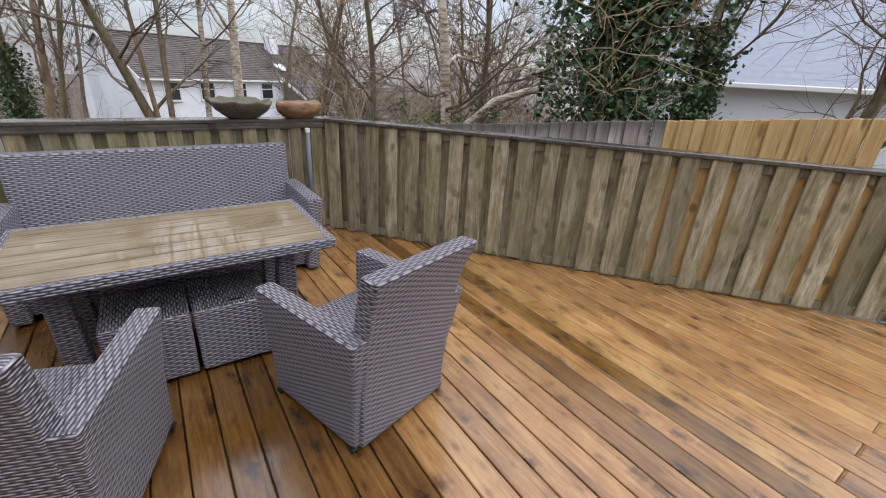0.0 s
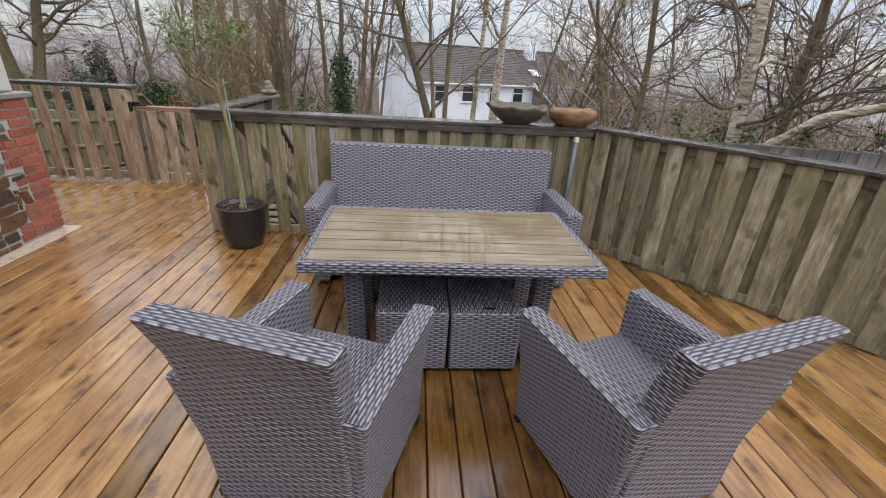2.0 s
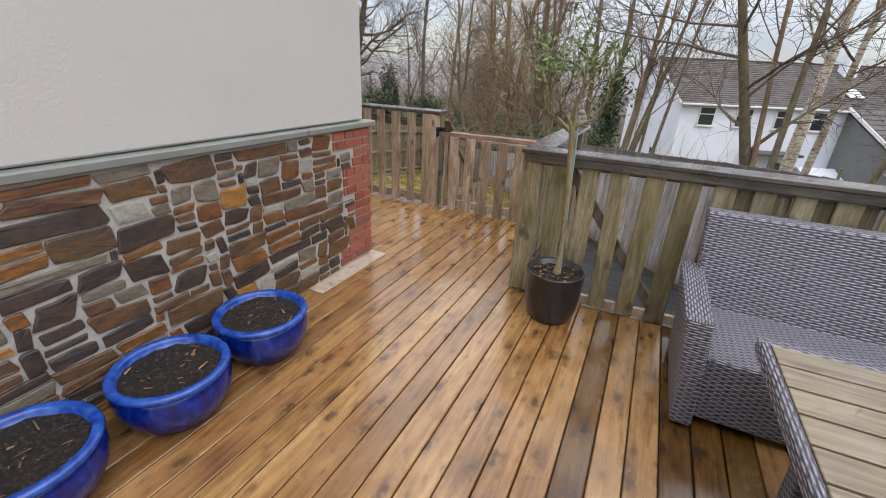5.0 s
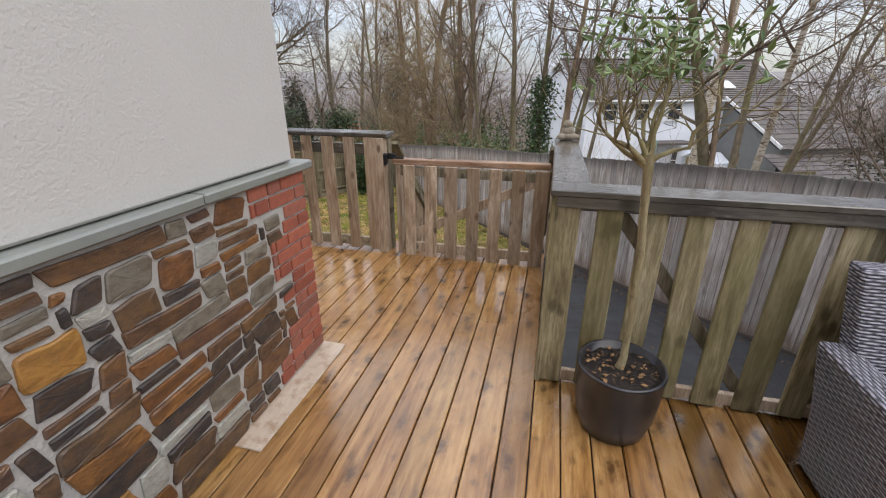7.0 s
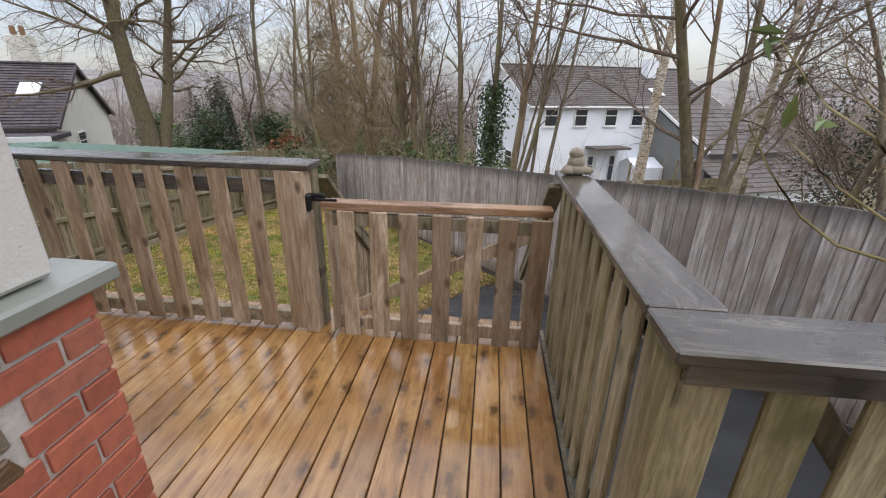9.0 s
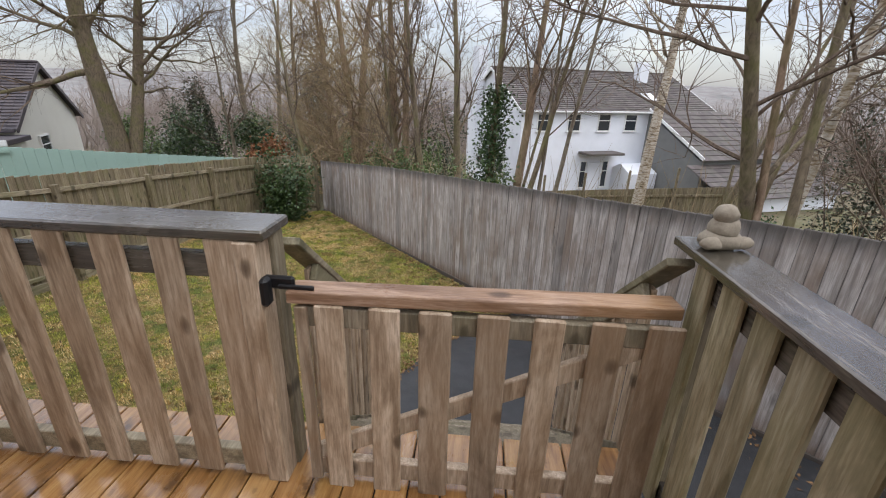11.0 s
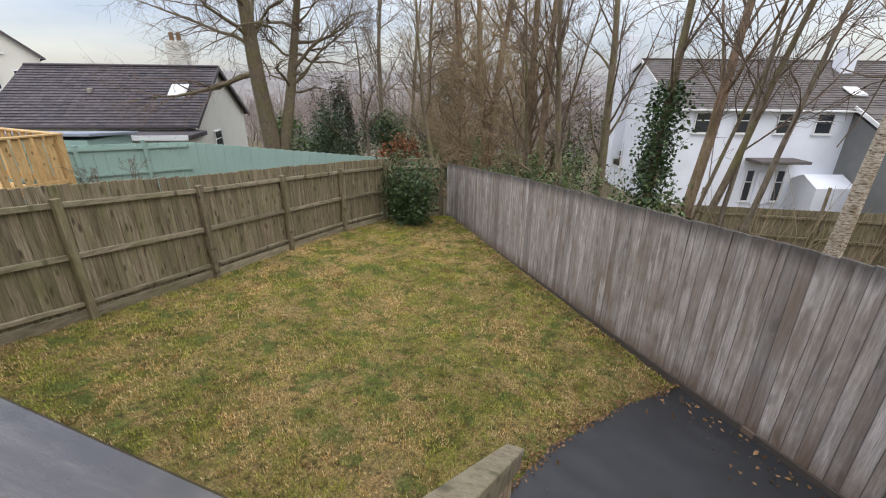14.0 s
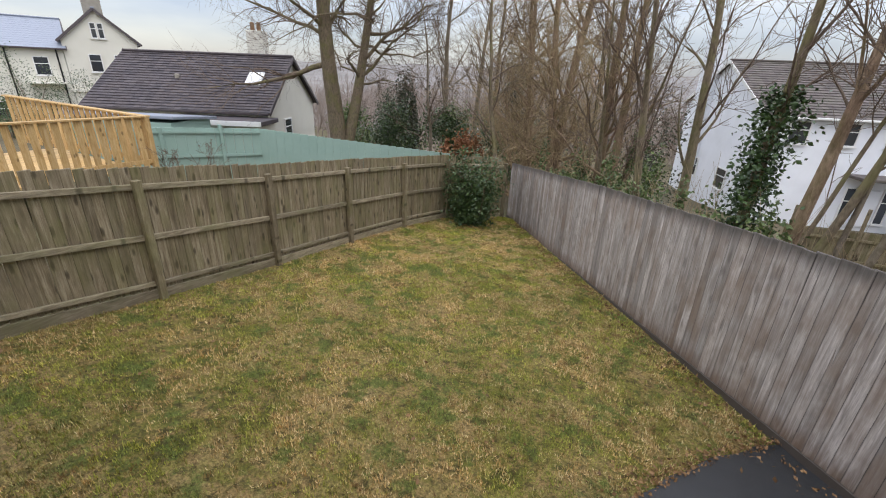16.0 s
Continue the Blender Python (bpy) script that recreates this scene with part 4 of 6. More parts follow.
# ---- pots ----
POT = [(0.15, 0.0), (0.17, 0.012), (0.215, 0.07), (0.241, 0.13), (0.248, 0.18), (0.244, 0.22), (0.236, 0.246), (0.212, 0.25), (0.205, 0.215)]
RIM = [(0.232, 0.215), (0.234, 0.240), (0.247, 0.243), (0.2535, 0.256), (0.250, 0.269), (0.236, 0.276), (0.220, 0.274), (0.209, 0.262), (0.205, 0.222)]


def blob_soil(r, z, seed, amp=0.012):
    bm = bmesh.new()
    bmesh.ops.create_grid(bm, x_segments=18, y_segments=18, size=r)
    for v in bm.verts:
        k = max(abs(v.co.x), abs(v.co.y)) / max(1e-6, v.co.xy.length)
        v.co.x, v.co.y = v.co.x * k, v.co.y * k
        v.co.z = z + amp * noise.noise((v.co.x * 22, v.co.y * 22, seed))
    return bm


for i, (x, y) in enumerate(((-3.06, 2.655), (-3.045, 2.115), (-3.06, 1.565))):
    p = thing("plant_pot", "round cobalt-blue glazed pot filled with bare soil", "plant pot", pose(x, y, 0, 0, 0, 70 * i), group="blue pots by the wall")
    part("body", lathe(POT, 48), M_BLUE, p, smooth=True)
    part("rim", lathe(RIM, 48), M_BLUE_RIM, p, "paler blue rolled rim", smooth=True)
    part("soil", blob_soil(0.206, 0.240, i), M_SOIL, p, "dark wet soil", smooth=True)
    dv, df = [], []
    rg = random.Random(200 + i)
    for _ in range(26):
        a, r = rg.uniform(0, 6.28), 0.19 * math.sqrt(rg.random())
        d = Vector((math.cos(rg.uniform(0, 6.28)), math.sin(rg.uniform(0, 6.28)), rg.uniform(0, 0.5)))
        q = Vector((r * math.cos(a), r * math.sin(a), 0.246))
        k = len(dv)
        w = Vector((-d.y, d.x, 0.3)) * rg.uniform(0.002, 0.006)
        ln = rg.uniform(0.012, 0.045)
        dv.extend((q - w, q + w, q + d * ln + w * 0.4, q + d * ln - w * 0.4))
        df.append((k, k + 1, k + 2, k + 3))
    tagged(mesh_ob("debris", dv, df, M_LITTER, p), "dead stalks and leaves", kind="stuff")

# ---- small things on the deck ----
pot = thing("plant_pot", "dark glazed pot holding a slim standard olive tree", "plant pot", pose(-1.665, 3.90, 0))
part("body", lathe([(0.13, 0.0), (0.15, 0.02), (0.178, 0.12), (0.188, 0.24), (0.19, 0.345), (0.196, 0.355), (0.19, 0.365), (0.178, 0.36), (0.172, 0.31)], 40), M_DARKPOT, pot, smooth=True)
part("soil", blob_soil(0.174, 0.325, 9, 0.015), M_SOIL, pot, "dark wet soil with dead leaves", smooth=True)


def tube(verts, faces, pts, sides):
    """a tapered tube through (point, radius) pairs, added to the lists"""
    base = len(verts)
    for k, (p, r) in enumerate(pts):
        q = pts[min(k + 1, len(pts) - 1)][0] - pts[max(k - 1, 0)][0]
        q = q.normalized() if q.length > 1e-6 else Vector((0, 0, 1))
        a = q.orthogonal().normalized()
        b = q.cross(a)
        for i in range(sides):
            t = 2 * math.pi * i / sides
            verts.append(p + (a * math.cos(t) + b * math.sin(t)) * r)
    for k in range(len(pts) - 1):
        for i in range(sides):
            j = (i + 1) % sides
            faces.append((base + k * sides + i, base + k * sides + j, base + (k + 1) * sides + j, base + (k + 1) * sides + i))


def shoot(rg, p, d, r0, r1, length, seg, wob, up=0.0):
    """a wandering line of (point, radius), bending upward by up"""
    out = [(p.copy(), r0)]
    d = d.normalized()
    for k in range(1, seg + 1):
        d = (d + Vector((rg.gauss(0, wob), rg.gauss(0, wob), rg.gauss(0, wob) + up))).normalized()
        p = p + d * (length / seg)
        out.append((p.copy(), r0 + (r1 - r0) * k / seg))
    return out


def side_way(rg, d, angle):
    a = d.orthogonal().normalized()
    a.rotate(Matrix.Rotation(rg.uniform(0, 2 * math.pi), 3, d.normalized()))
    return (d.normalized() * math.cos(angle) + a * math.sin(angle)).normalized()


def leaf(verts, faces, rg, p, size, droop=0.0, wide=0.33):
    """one folded pointed leaf"""
    d = Vector((rg.gauss(0, 1), rg.gauss(0, 1), rg.gauss(0, 0.7) - droop)).normalized()
    a = d.orthogonal().normalized()
    a.rotate(Matrix.Rotation(rg.uniform(0, 6.28), 3, d))
    b = len(verts)
    w = size * wide
    n = d.cross(a) * size * 0.1
    verts.extend((p, p + d * size * 0.5 + a * w + n, p + d * size, p + d * size * 0.5 - a * w + n))
    faces.extend(((b, b + 1, b + 2), (b, b + 2, b + 3)))


# olive standard
rg = random.Random(21)
tv, tf, lv, lf = [], [], [], []
trunk = [(Vector((-1.672, 3.92, 0.30)), 0.025), (Vector((-1.656, 3.92, 0.38)), 0.0175), (Vector((-1.659, 3.92, 0.52)), 0.0165), (Vector((-1.652, 3.918, 0.60)), 0.0175), (Vector((-1.672, 3.915, 0.77)), 0.0155), (Vector((-1.668, 3.912, 0.90)), 0.0168), (Vector((-1.685, 3.91, 1.05)), 0.0158), (Vector((-1.70, 3.9, 1.25)), 0.019), (Vector((-1.71, 3.9, 1.31)), 0.024)]
tube(tv, tf, trunk, 8)
for i in range(9):
    d = side_way(rg, Vector((0, 0, 1)), rg.uniform(0.35, 1.05))
    limb = shoot(rg, trunk[-1][0] + Vector((0, 0, -0.06 * rg.random())), d, 0.0115, 0.0045, rg.uniform(0.25, 0.55), 7, 0.36, 0.17)
    if limb[-1][0].z < 1.42:
        continue
    tube(tv, tf, limb, 6)
    for k in (3, 4, 5, 6, 7):
        for j in range(2):
            tw = shoot(rg, limb[k][0], side_way(rg, limb[k][0] - limb[k - 1][0], 0.75), 0.0034, 0.0014, rg.uniform(0.12, 0.42), 6, 0.24, 0.12)
            if tw[-1][0].z < 1.45:
                continue
            tube(tv, tf, tw, 3)
            for n, (q, _) in enumerate(tw[2:]):
                if q.z > 1.56:
                    for _ in range(1 + n // 2):
                        leaf(lv, lf, rg, q + Vector((rg.gauss(0, 0.008), rg.gauss(0, 0.008), rg.gauss(0, 0.012))), rg.uniform(0.035, 0.06), -0.5, 0.17)
dv, df = [], []
for i in range(70):
    a, r = rg.uniform(0, 6.28), 0.16 * math.sqrt(rg.random())
    leaf(dv, df, rg, Vector((r * math.cos(a), r * math.sin(a), 0.335 + rg.uniform(0, 0.008))), rg.uniform(0.012, 0.034), 0.0)
for v in dv:
    v.z = 0.334 + (v.z - 0.334) * 0.3 + 0.006
tagged(mesh_ob("leaf_litter", dv, df, M_LITTER, pot), "brown dead leaves", kind="stuff")
olive = thing("olive_tree", "slim standard olive tree, sparse grey-green crown", "tree", pose(0, 0, 0))
mesh_ob("trunk", tv, tf, M_OLIVE_BARK, olive, True)
mesh_ob("crown", lv, lf, M_OLIVE, olive)
part("cane", boxed((0, 0, 0), (0.012, 0.012, 1.05), 0.003, pose(-1.662, 3.947, 0.83, 0, -2.2, 0)), M_GREEN, olive, "green support cane")

bowl = thing("bird_bath_bowl", "shallow mossy dark stone bowl on the fence cap", "bowl", pose(0.70, 4.22, 1.101))
part("body", lathe([(0.10, 0.0), (0.14, 0.012), (0.22, 0.07), (0.265, 0.125), (0.272, 0.145), (0.255, 0.148), (0.22, 0.125), (0.1, 0.085), (0.02, 0.08)], 40), M_BOWL, bowl, smooth=True)
for v in bowl.children[0].data.vertices:
    k = 1 + 0.16 * noise.noise((v.co.x * 7, v.co.y * 7, 1.5)) * min(1.0, v.co.z / 0.08)
    v.co.x, v.co.y = v.co.x * k, v.co.y * k
    v.co.z *= 1 + 0.22 * noise.noise((v.co.x * 9, v.co.y * 9, 6.5))
bowl = thing("wooden_bowl", "weathered brown turned bowl on the fence cap", "bowl", pose(1.185, 4.20, 1.101))
part("body", lathe([(0.12, 0.0), (0.15, 0.012), (0.20, 0.055), (0.21, 0.10), (0.20, 0.135), (0.185, 0.14), (0.15, 0.115), (0.02, 0.09)], 40), M_WBOWL, bowl, smooth=True)
for v in bowl.children[0].data.vertices:
    k = 1 + 0.10 * noise.noise((v.co.x * 8, v.co.y * 8, 3.5))
    v.co.x, v.co.y = v.co.x * k, v.co.y * k
    v.co.z *= 1 + 0.10 * noise.noise((v.co.x * 11, v.co.y * 11, 2.5))
bm = bmesh.new()
for c, s in (((0, 0, 0.03), (0.075, 0.055, 0.035)), ((0, 0, 0.07), (0.05, 0.045, 0.05)), ((-0.008, -0.005, 0.118), (0.04, 0.036, 0.034)), ((-0.055, -0.03, 0.025), (0.04, 0.025, 0.022)), ((0.055, -0.03, 0.025), (0.04, 0.025, 0.022))):
    bmesh.ops.create_uvsphere(bm, u_segments=14, v_segments=9, radius=1.0, matrix=Matrix.Translation(c) @ scale_m(*s))
for v in bm.verts:
    v.co += v.normal * 0.006 * noise.noise(v.co * 40)
    v.co.z = max(v.co.z, 0.0)
st = part("garden_ornament", bm, M_STATUE, None, smooth=True)
st.matrix_world = pose(-1.95, 5.86, 1.104, 0, 0, 10)
tagged(st, "small worn stone garden ornament on the rail end", "ornament")
pipe = thing("pipe", "short grey plastic pipe standing against the fence", "pipe", pose(1.22, 4.085, 0))
part("body", lathe([(0.022, 0.0), (0.022, 0.98)], 14), M_PIPE, pipe, smooth=True)
part("cap", lathe([(0.024, 0.98), (0.024, 1.01), (0.018, 1.02)], 14), M_PVC, pipe, "white end cap")


# ---- garden ----
def left_x(y):
    return lerp_table(y, [(3, -9.97), (7, -9.92), (9, -9.94), (11, -9.88), (13, -9.83), (15, -9.71), (16.8, -9.37), (18.1, -8.15)])


def bound_x(y, off=0.0):
    return BX - (y - BY) * 0.605 / 0.796 + off


def tar_x(y):
    return lerp_table(y, [(3.0, -3.6), (8.0, -3.75), (9.0, -3.3), (9.9, -2.7), (10.6, -2.05), (10.75, -1.9)])


def sheet(name, rows, mat, lift, step):
    """a sheet laid over the ground between two edges, rows of (y, x0, x1)"""
    vs, fs = [], []
    n = 40
    for y, a, b in rows:
        for i in range(n + 1):
            x = a + (b - a) * i / n
            vs.append((x, y, ground_z(x, y) + lift + 0.02 * noise.noise((x * 1.7, y * 1.7, 0)) + 0.012 * noise.noise((x * 5, y * 5, 4))))
    for j in range(len(rows) - 1):
        for i in range(n):
            k = j * (n + 1) + i
            fs.append((k, k + 1, k + n + 2, k + n + 1))
    return mesh_ob(name, vs, fs, mat, None, True)


lawn = tagged(sheet("lawn", [(y, left_x(y), bound_x(y, 0.05)) for y in [4.6 + 0.22 * i for i in range(63)]], M_LAWN, 0.03, 0), "patchy mossy winter lawn sloping down", "lawn", kind="structure")
path = tagged(sheet("path", [(y, tar_x(y) + 0.06 * noise.noise((y * 4, 2, 0)) + 0.012 * noise.noise((y * 15, 5, 0)), bound_x(y, 0.05)) for y in [4.0 + 0.04 * i for i in range(169)]], M_TARMAC, 0.055, 0), "dark wet tarmac path between deck and fence", "path", kind="structure")

rg = random.Random(5)
bv, bf = [], []
while len(bf) < 230000:
    y = 6.0 + 12.0 * rg.random() ** 1.3
    x = left_x(y) + (bound_x(y) - left_x(y)) * rg.random()
    if (y < 10.8 and x > tar_x(y) - 0.02 + 0.05 * noise.noise((x * 6, y * 6, 1))):
        continue
    if noise.noise((x * 1.6, y * 1.6, 7)) < -0.25 and rg.random() < 0.7:
        continue
    p = Vector((x, y, ground_z(x, y) + 0.026 + 0.02 * noise.noise((x * 1.7, y * 1.7, 0))))
    for _ in range(3):
        h = rg.uniform(0.015, 0.055)
        a = rg.uniform(0, 6.28)
        d = Vector((math.cos(a), math.sin(a), 0))
        q = p + d * 0.012
        k = len(bv)
        w = d.orthogonal().normalized() * 0.006
        bv.extend((q - w, q + w, q + d * rg.uniform(0, 0.03) + Vector((0, 0, h))))
        bf.append((k, k + 1, k + 2))
tagged(mesh_ob("grass", bv, bf, M_BLADE), "short mossy grass blades on the lawn", "grass", kind="stuff")
lv, lf = [], []
for _ in range(1300):
    y = rg.uniform(6.5, 17.5)
    near = rg.random() < 0.6
    x = bound_x(y, -abs(rg.gauss(0, 0.25)) - 0.04) if near else left_x(y) + (bound_x(y) - left_x(y)) * rg.random()
    leaf(lv, lf, rg, Vector((x, y, ground_z(x, y) + 0.06)), rg.uniform(0.03, 0.07), 0.2)
for _ in range(900):
    y = rg.uniform(7.6, 10.7)
    x = tar_x(y) - abs(rg.gauss(0, 0.14)) + 0.06
    leaf(lv, lf, rg, Vector((x, y, ground_z(x, y) + 0.07)), rg.uniform(0.02, 0.05), 0.2)
tagged(mesh_ob("fallen_leaves", lv, lf, M_LITTER), "brown fallen leaves scattered over the lawn", "leaves", kind="stuff")

# boundary fence of overlapping boards
bfence = thing("boundary_fence", "tall weathered grey close-board fence", "fence", pose(BX + 0.06, BY + 0.05, 0, 0, 0, math.degrees(math.atan2(BD.y, BD.x))))
FB = plank("board", M_GREYF, 0.145, 0.016, 1.0, 0.004)
FBN = plank("board", M_NEW, 0.145, 0.016, 1.0, 0.004)
rg = random.Random(15)
TOPZ = [(-0.5, 1.7), (1.0, 1.40), (2.3, 1.25), (3.5, 1.09), (6.7, 0.71), (8.2, 0.54), (9.6, 0.34), (14.2, -0.24), (18.6, -0.93)]
BASEZ = [(-0.5, -0.6), (2.0, -0.7), (6.68, -1.25), (8.3, -1.56), (10.2, -1.76), (11.5, -1.92), (16.7, -2.5), (18.6, -2.66)]
s, turn = -10.85, 0
while s < 11.2:
    y = BY + BD.y * s
    lo, hi = lerp_table(y, BASEZ) - 0.02, lerp_table(y, TOPZ) + rg.uniform(-0.005, 0.005)
    piece("board", FBN if y < 2.35 else FB, bfence, pose(s, -0.01 + (0.004 if turn % 2 else -0.006), lo, rg.uniform(-0.3, 0.3), rg.uniform(-0.5, 0.5), rg.uniform(7, 12)) @ scale_m(rng.uniform(0.96, 1.06), 1, hi - lo))
    s += 0.122
    turn += 1
for k in range(10):
    s0, s1 = -10.9 + 2.2 * k, -8.7 + 2.2 * k
    ya, yb = BY + BD.y * s0, BY + BD.y * s1
    za, zb = lerp_table(ya, BASEZ), lerp_table(yb, BASEZ)
    ang = math.degrees(math.atan2(zb - za, 2.2))
    part("gravel_board", boxed((0, 0, 0), (2.24, 0.03, 0.12), 0.003, pose((s0 + s1) / 2, -0.035, (za + zb) / 2 + 0.0, 0, -ang, 0)), M_GREYF, bfence)
    part("rail", boxed((0, 0, 0), (2.24, 0.06, 0.06), 0.003, pose((s0 + s1) / 2, 0.04, (za + zb) / 2 + 1.5, 0, -ang, 0)), M_GREYF, bfence)

# lawn fence with posts and rails towards the garden
lfence = thing("garden_fence", "mossy brown close-board fence with posts and rails", "fence")
LB = plank("board", M_LAWNF, 0.128, 0.016, 1.0, 0.004)
rg = random.Random(16)
PY = [4.8, 6.8, 8.78, 10.83, 12.83, 14.83, 16.6, 18.05]
LAWN_TOP = [(4.8, 0.83), (8.78, 0.31), (10.83, 0.04), (12.83, -0.17), (14.83, -0.38), (16.6, -0.54), (18.1, -0.69)]
for y0, y1 in zip(PY, PY[1:]):
    a, b = Vector((left_x(y0), y0, 0)), Vector((left_x(y1), y1, 0))
    d = b - a
    ln = d.length
    ang = math.degrees(math.atan2(d.y, d.x))
    za, zb = ground_z(a.x, a.y), ground_z(b.x, b.y)
    ta, tb = lerp_table(y0, LAWN_TOP), lerp_table(y1, LAWN_TOP)
    nb = int(ln / 0.117)
    for i in range(nb):
        f = (i + 0.5) / nb
        p = a + d * f
        lo = za + (zb - za) * f + 0.17
        hi = ta + (tb - ta) * f + rg.uniform(-0.01, 0.01)
        piece("board", LB, lfence, pose(p.x, p.y, lo, 0, rg.uniform(-0.4, 0.4), ang + rg.uniform(2, 6)) @ scale_m(rg.uniform(0.96, 1.04), 1, hi - lo))
    slope = math.degrees(math.atan2(zb - za, ln))
    mid = (a + b) / 2
    tall = ((ta - za) + (tb - zb)) / 2
    for h, sz in ((0.09, (ln, 0.035, 0.16)), (0.27, (ln, 0.055, 0.06)), (tall * 0.5, (ln, 0.055, 0.075)), (tall - 0.26, (ln, 0.055, 0.075))):
        tip = slope if h < 0.3 else math.degrees(math.atan2((zb - za) * 0.5 + (tb - ta) * 0.5, ln)) if h < tall - 0.3 else math.degrees(math.atan2(tb - ta, ln))
        m4 = pose(mid.x, mid.y, (za + zb) / 2 + h, 0, 0, ang) @ pose(0, -0.04, 0, 0, -tip, 0)
        part("rail" if h > 0.1 else "gravel_board", boxed((0, 0, 0), sz, 0.004, m4), M_LAWNR, lfence)
for y in PY:
    x = left_x(y)
    z, t = ground_z(x, y), lerp_table(y, LAWN_TOP) - 0.18
    part("post", boxed((x + 0.09, y, (z + t) / 2), (0.10, 0.10, t - z + 0.04), 0.008), M_LAWNF, lfence)

# shrub in the garden's corner
rg = random.Random(31)
lv, lf, tv, tf = [], [], [], []
c0 = Vector((-8.45, 16.55, ground_z(-8.45, 16.55)))
for i in range(26):
    st = shoot(rg, c0 + Vector((rg.uniform(-0.2, 0.2), rg.uniform(-0.2, 0.2), 0)), side_way(rg, Vector((0, 0, 1)), rg.uniform(0, 0.62)), 0.015, 0.004, rg.uniform(1.1, 2.1), 8, 0.14, 0.08)
    tube(tv, tf, st, 4)
    for q, _ in st[1:]:
        for _ in range(28):
            leaf(lv, lf, rg, q + Vector((rg.gauss(0, 0.2), rg.gauss(0, 0.2), rg.gauss(0, 0.15))), rg.uniform(0.06, 0.12), 0.2)
shrub = thing("shrub", "glossy dark green shrub in the garden corner", "shrub")
mesh_ob("stem", tv, tf, M_TWIG, shrub)
mesh_ob("foliage", [(v.x, v.y, max(v.z, ground_z(v.x, v.y) + 0.05)) for v in lv], lf, M_SHRUB, shrub)


# ---- houses ----
def roof_slope(w, run, rise, mat, rows, t0=0.05):
    """tile courses from the eave at the origin up along +y; each course a little step"""
    vs, fs = [], []
    ln = math.hypot(run, rise)
    dy, dz = run / ln, rise / ln
    ny, nz = -dz, dy
    cols = max(4, int(w / 0.33))
    for r in range(rows):
        a, b = ln * r / rows, ln * (r + 1.08) / rows
        for c in range(cols):
            x0 = w * c / cols
            x1 = w * (c + (0.96 if t0 > 0.02 else 1.0)) / cols
            k = len(vs)
            t1 = 0.012
            for x, q, t in ((x0, a, t0), (x1, a, t0), (x1, b, t1), (x0, b, t1), (x0, a, 0.0), (x1, a, 0.0)):
                vs.append((x, q * dy + ny * t, q * dz + nz * t))
            fs.extend(((k, k + 1, k + 2, k + 3), (k + 4, k + 5, k + 1, k)))
    k = len(vs)
    vs.extend(((0, 0, -0.02), (w, 0, -0.02), (w, run, rise - 0.02), (0, run, rise - 0.02)))
    fs.append((k, k + 1, k + 2, k + 3))
    return vs, fs


def gable_walls(w, d, base, eave, ridge):
    bm = bmesh.new()
    pts = [(0, base), (d, base), (d, eave), (d / 2, ridge), (0, eave)]
    a = [bm.verts.new((0, y, z)) for y, z in pts]
    b = [bm.verts.new((w, y, z)) for y, z in pts]
    bm.faces.new(a[::-1]), bm.faces.new(b)
    for i in range(5):
        bm.faces.new((a[i], a[(i + 1) % 5], b[(i + 1) % 5], b[i]))
    bmesh.ops.recalc_face_normals(bm, faces=bm.faces)
    return bm


def window(parent, m, w, h, mat=None):
    """a casement in a wall that looks along -y at the pose m (its foot's middle)"""
    fr = bmesh.new()
    rings = []
    for y in (-0.05, 0.05):
        for k in (0.0, 0.06):
            rings.append([fr.verts.new((sx * (w / 2 - k), y, z)) for sx, z in ((-1, k), (1, k), (1, h - k), (-1, h - k))])
    for a, b in ((0, 1), (1, 3), (3, 2), (2, 0)):
        for i in range(4):
            fr.faces.new((rings[a][i], rings[a][(i + 1) % 4], rings[b][(i + 1) % 4], rings[b][i]))
    bmesh.ops.recalc_face_normals(fr, faces=fr.faces)
    bmesh.ops.transform(fr, matrix=m, verts=fr.verts)
    wob = part("window", fr, M_PVC, parent, "white-framed window")
    part("pane", boxed((0, 0.01, h / 2), (w - 0.10, 0.05, h - 0.10), 0, m), M_GLASS, wob, "dark glass pane")
    part("bar", boxed((0, -0.02, h * 0.62), (w - 0.122, 0.04, 0.05), 0, m), M_PVC, wob)
    part("sill", boxed((0, -0.02, -0.03), (w + 0.14, 0.18, 0.05), 0, m), M_PVC, wob)


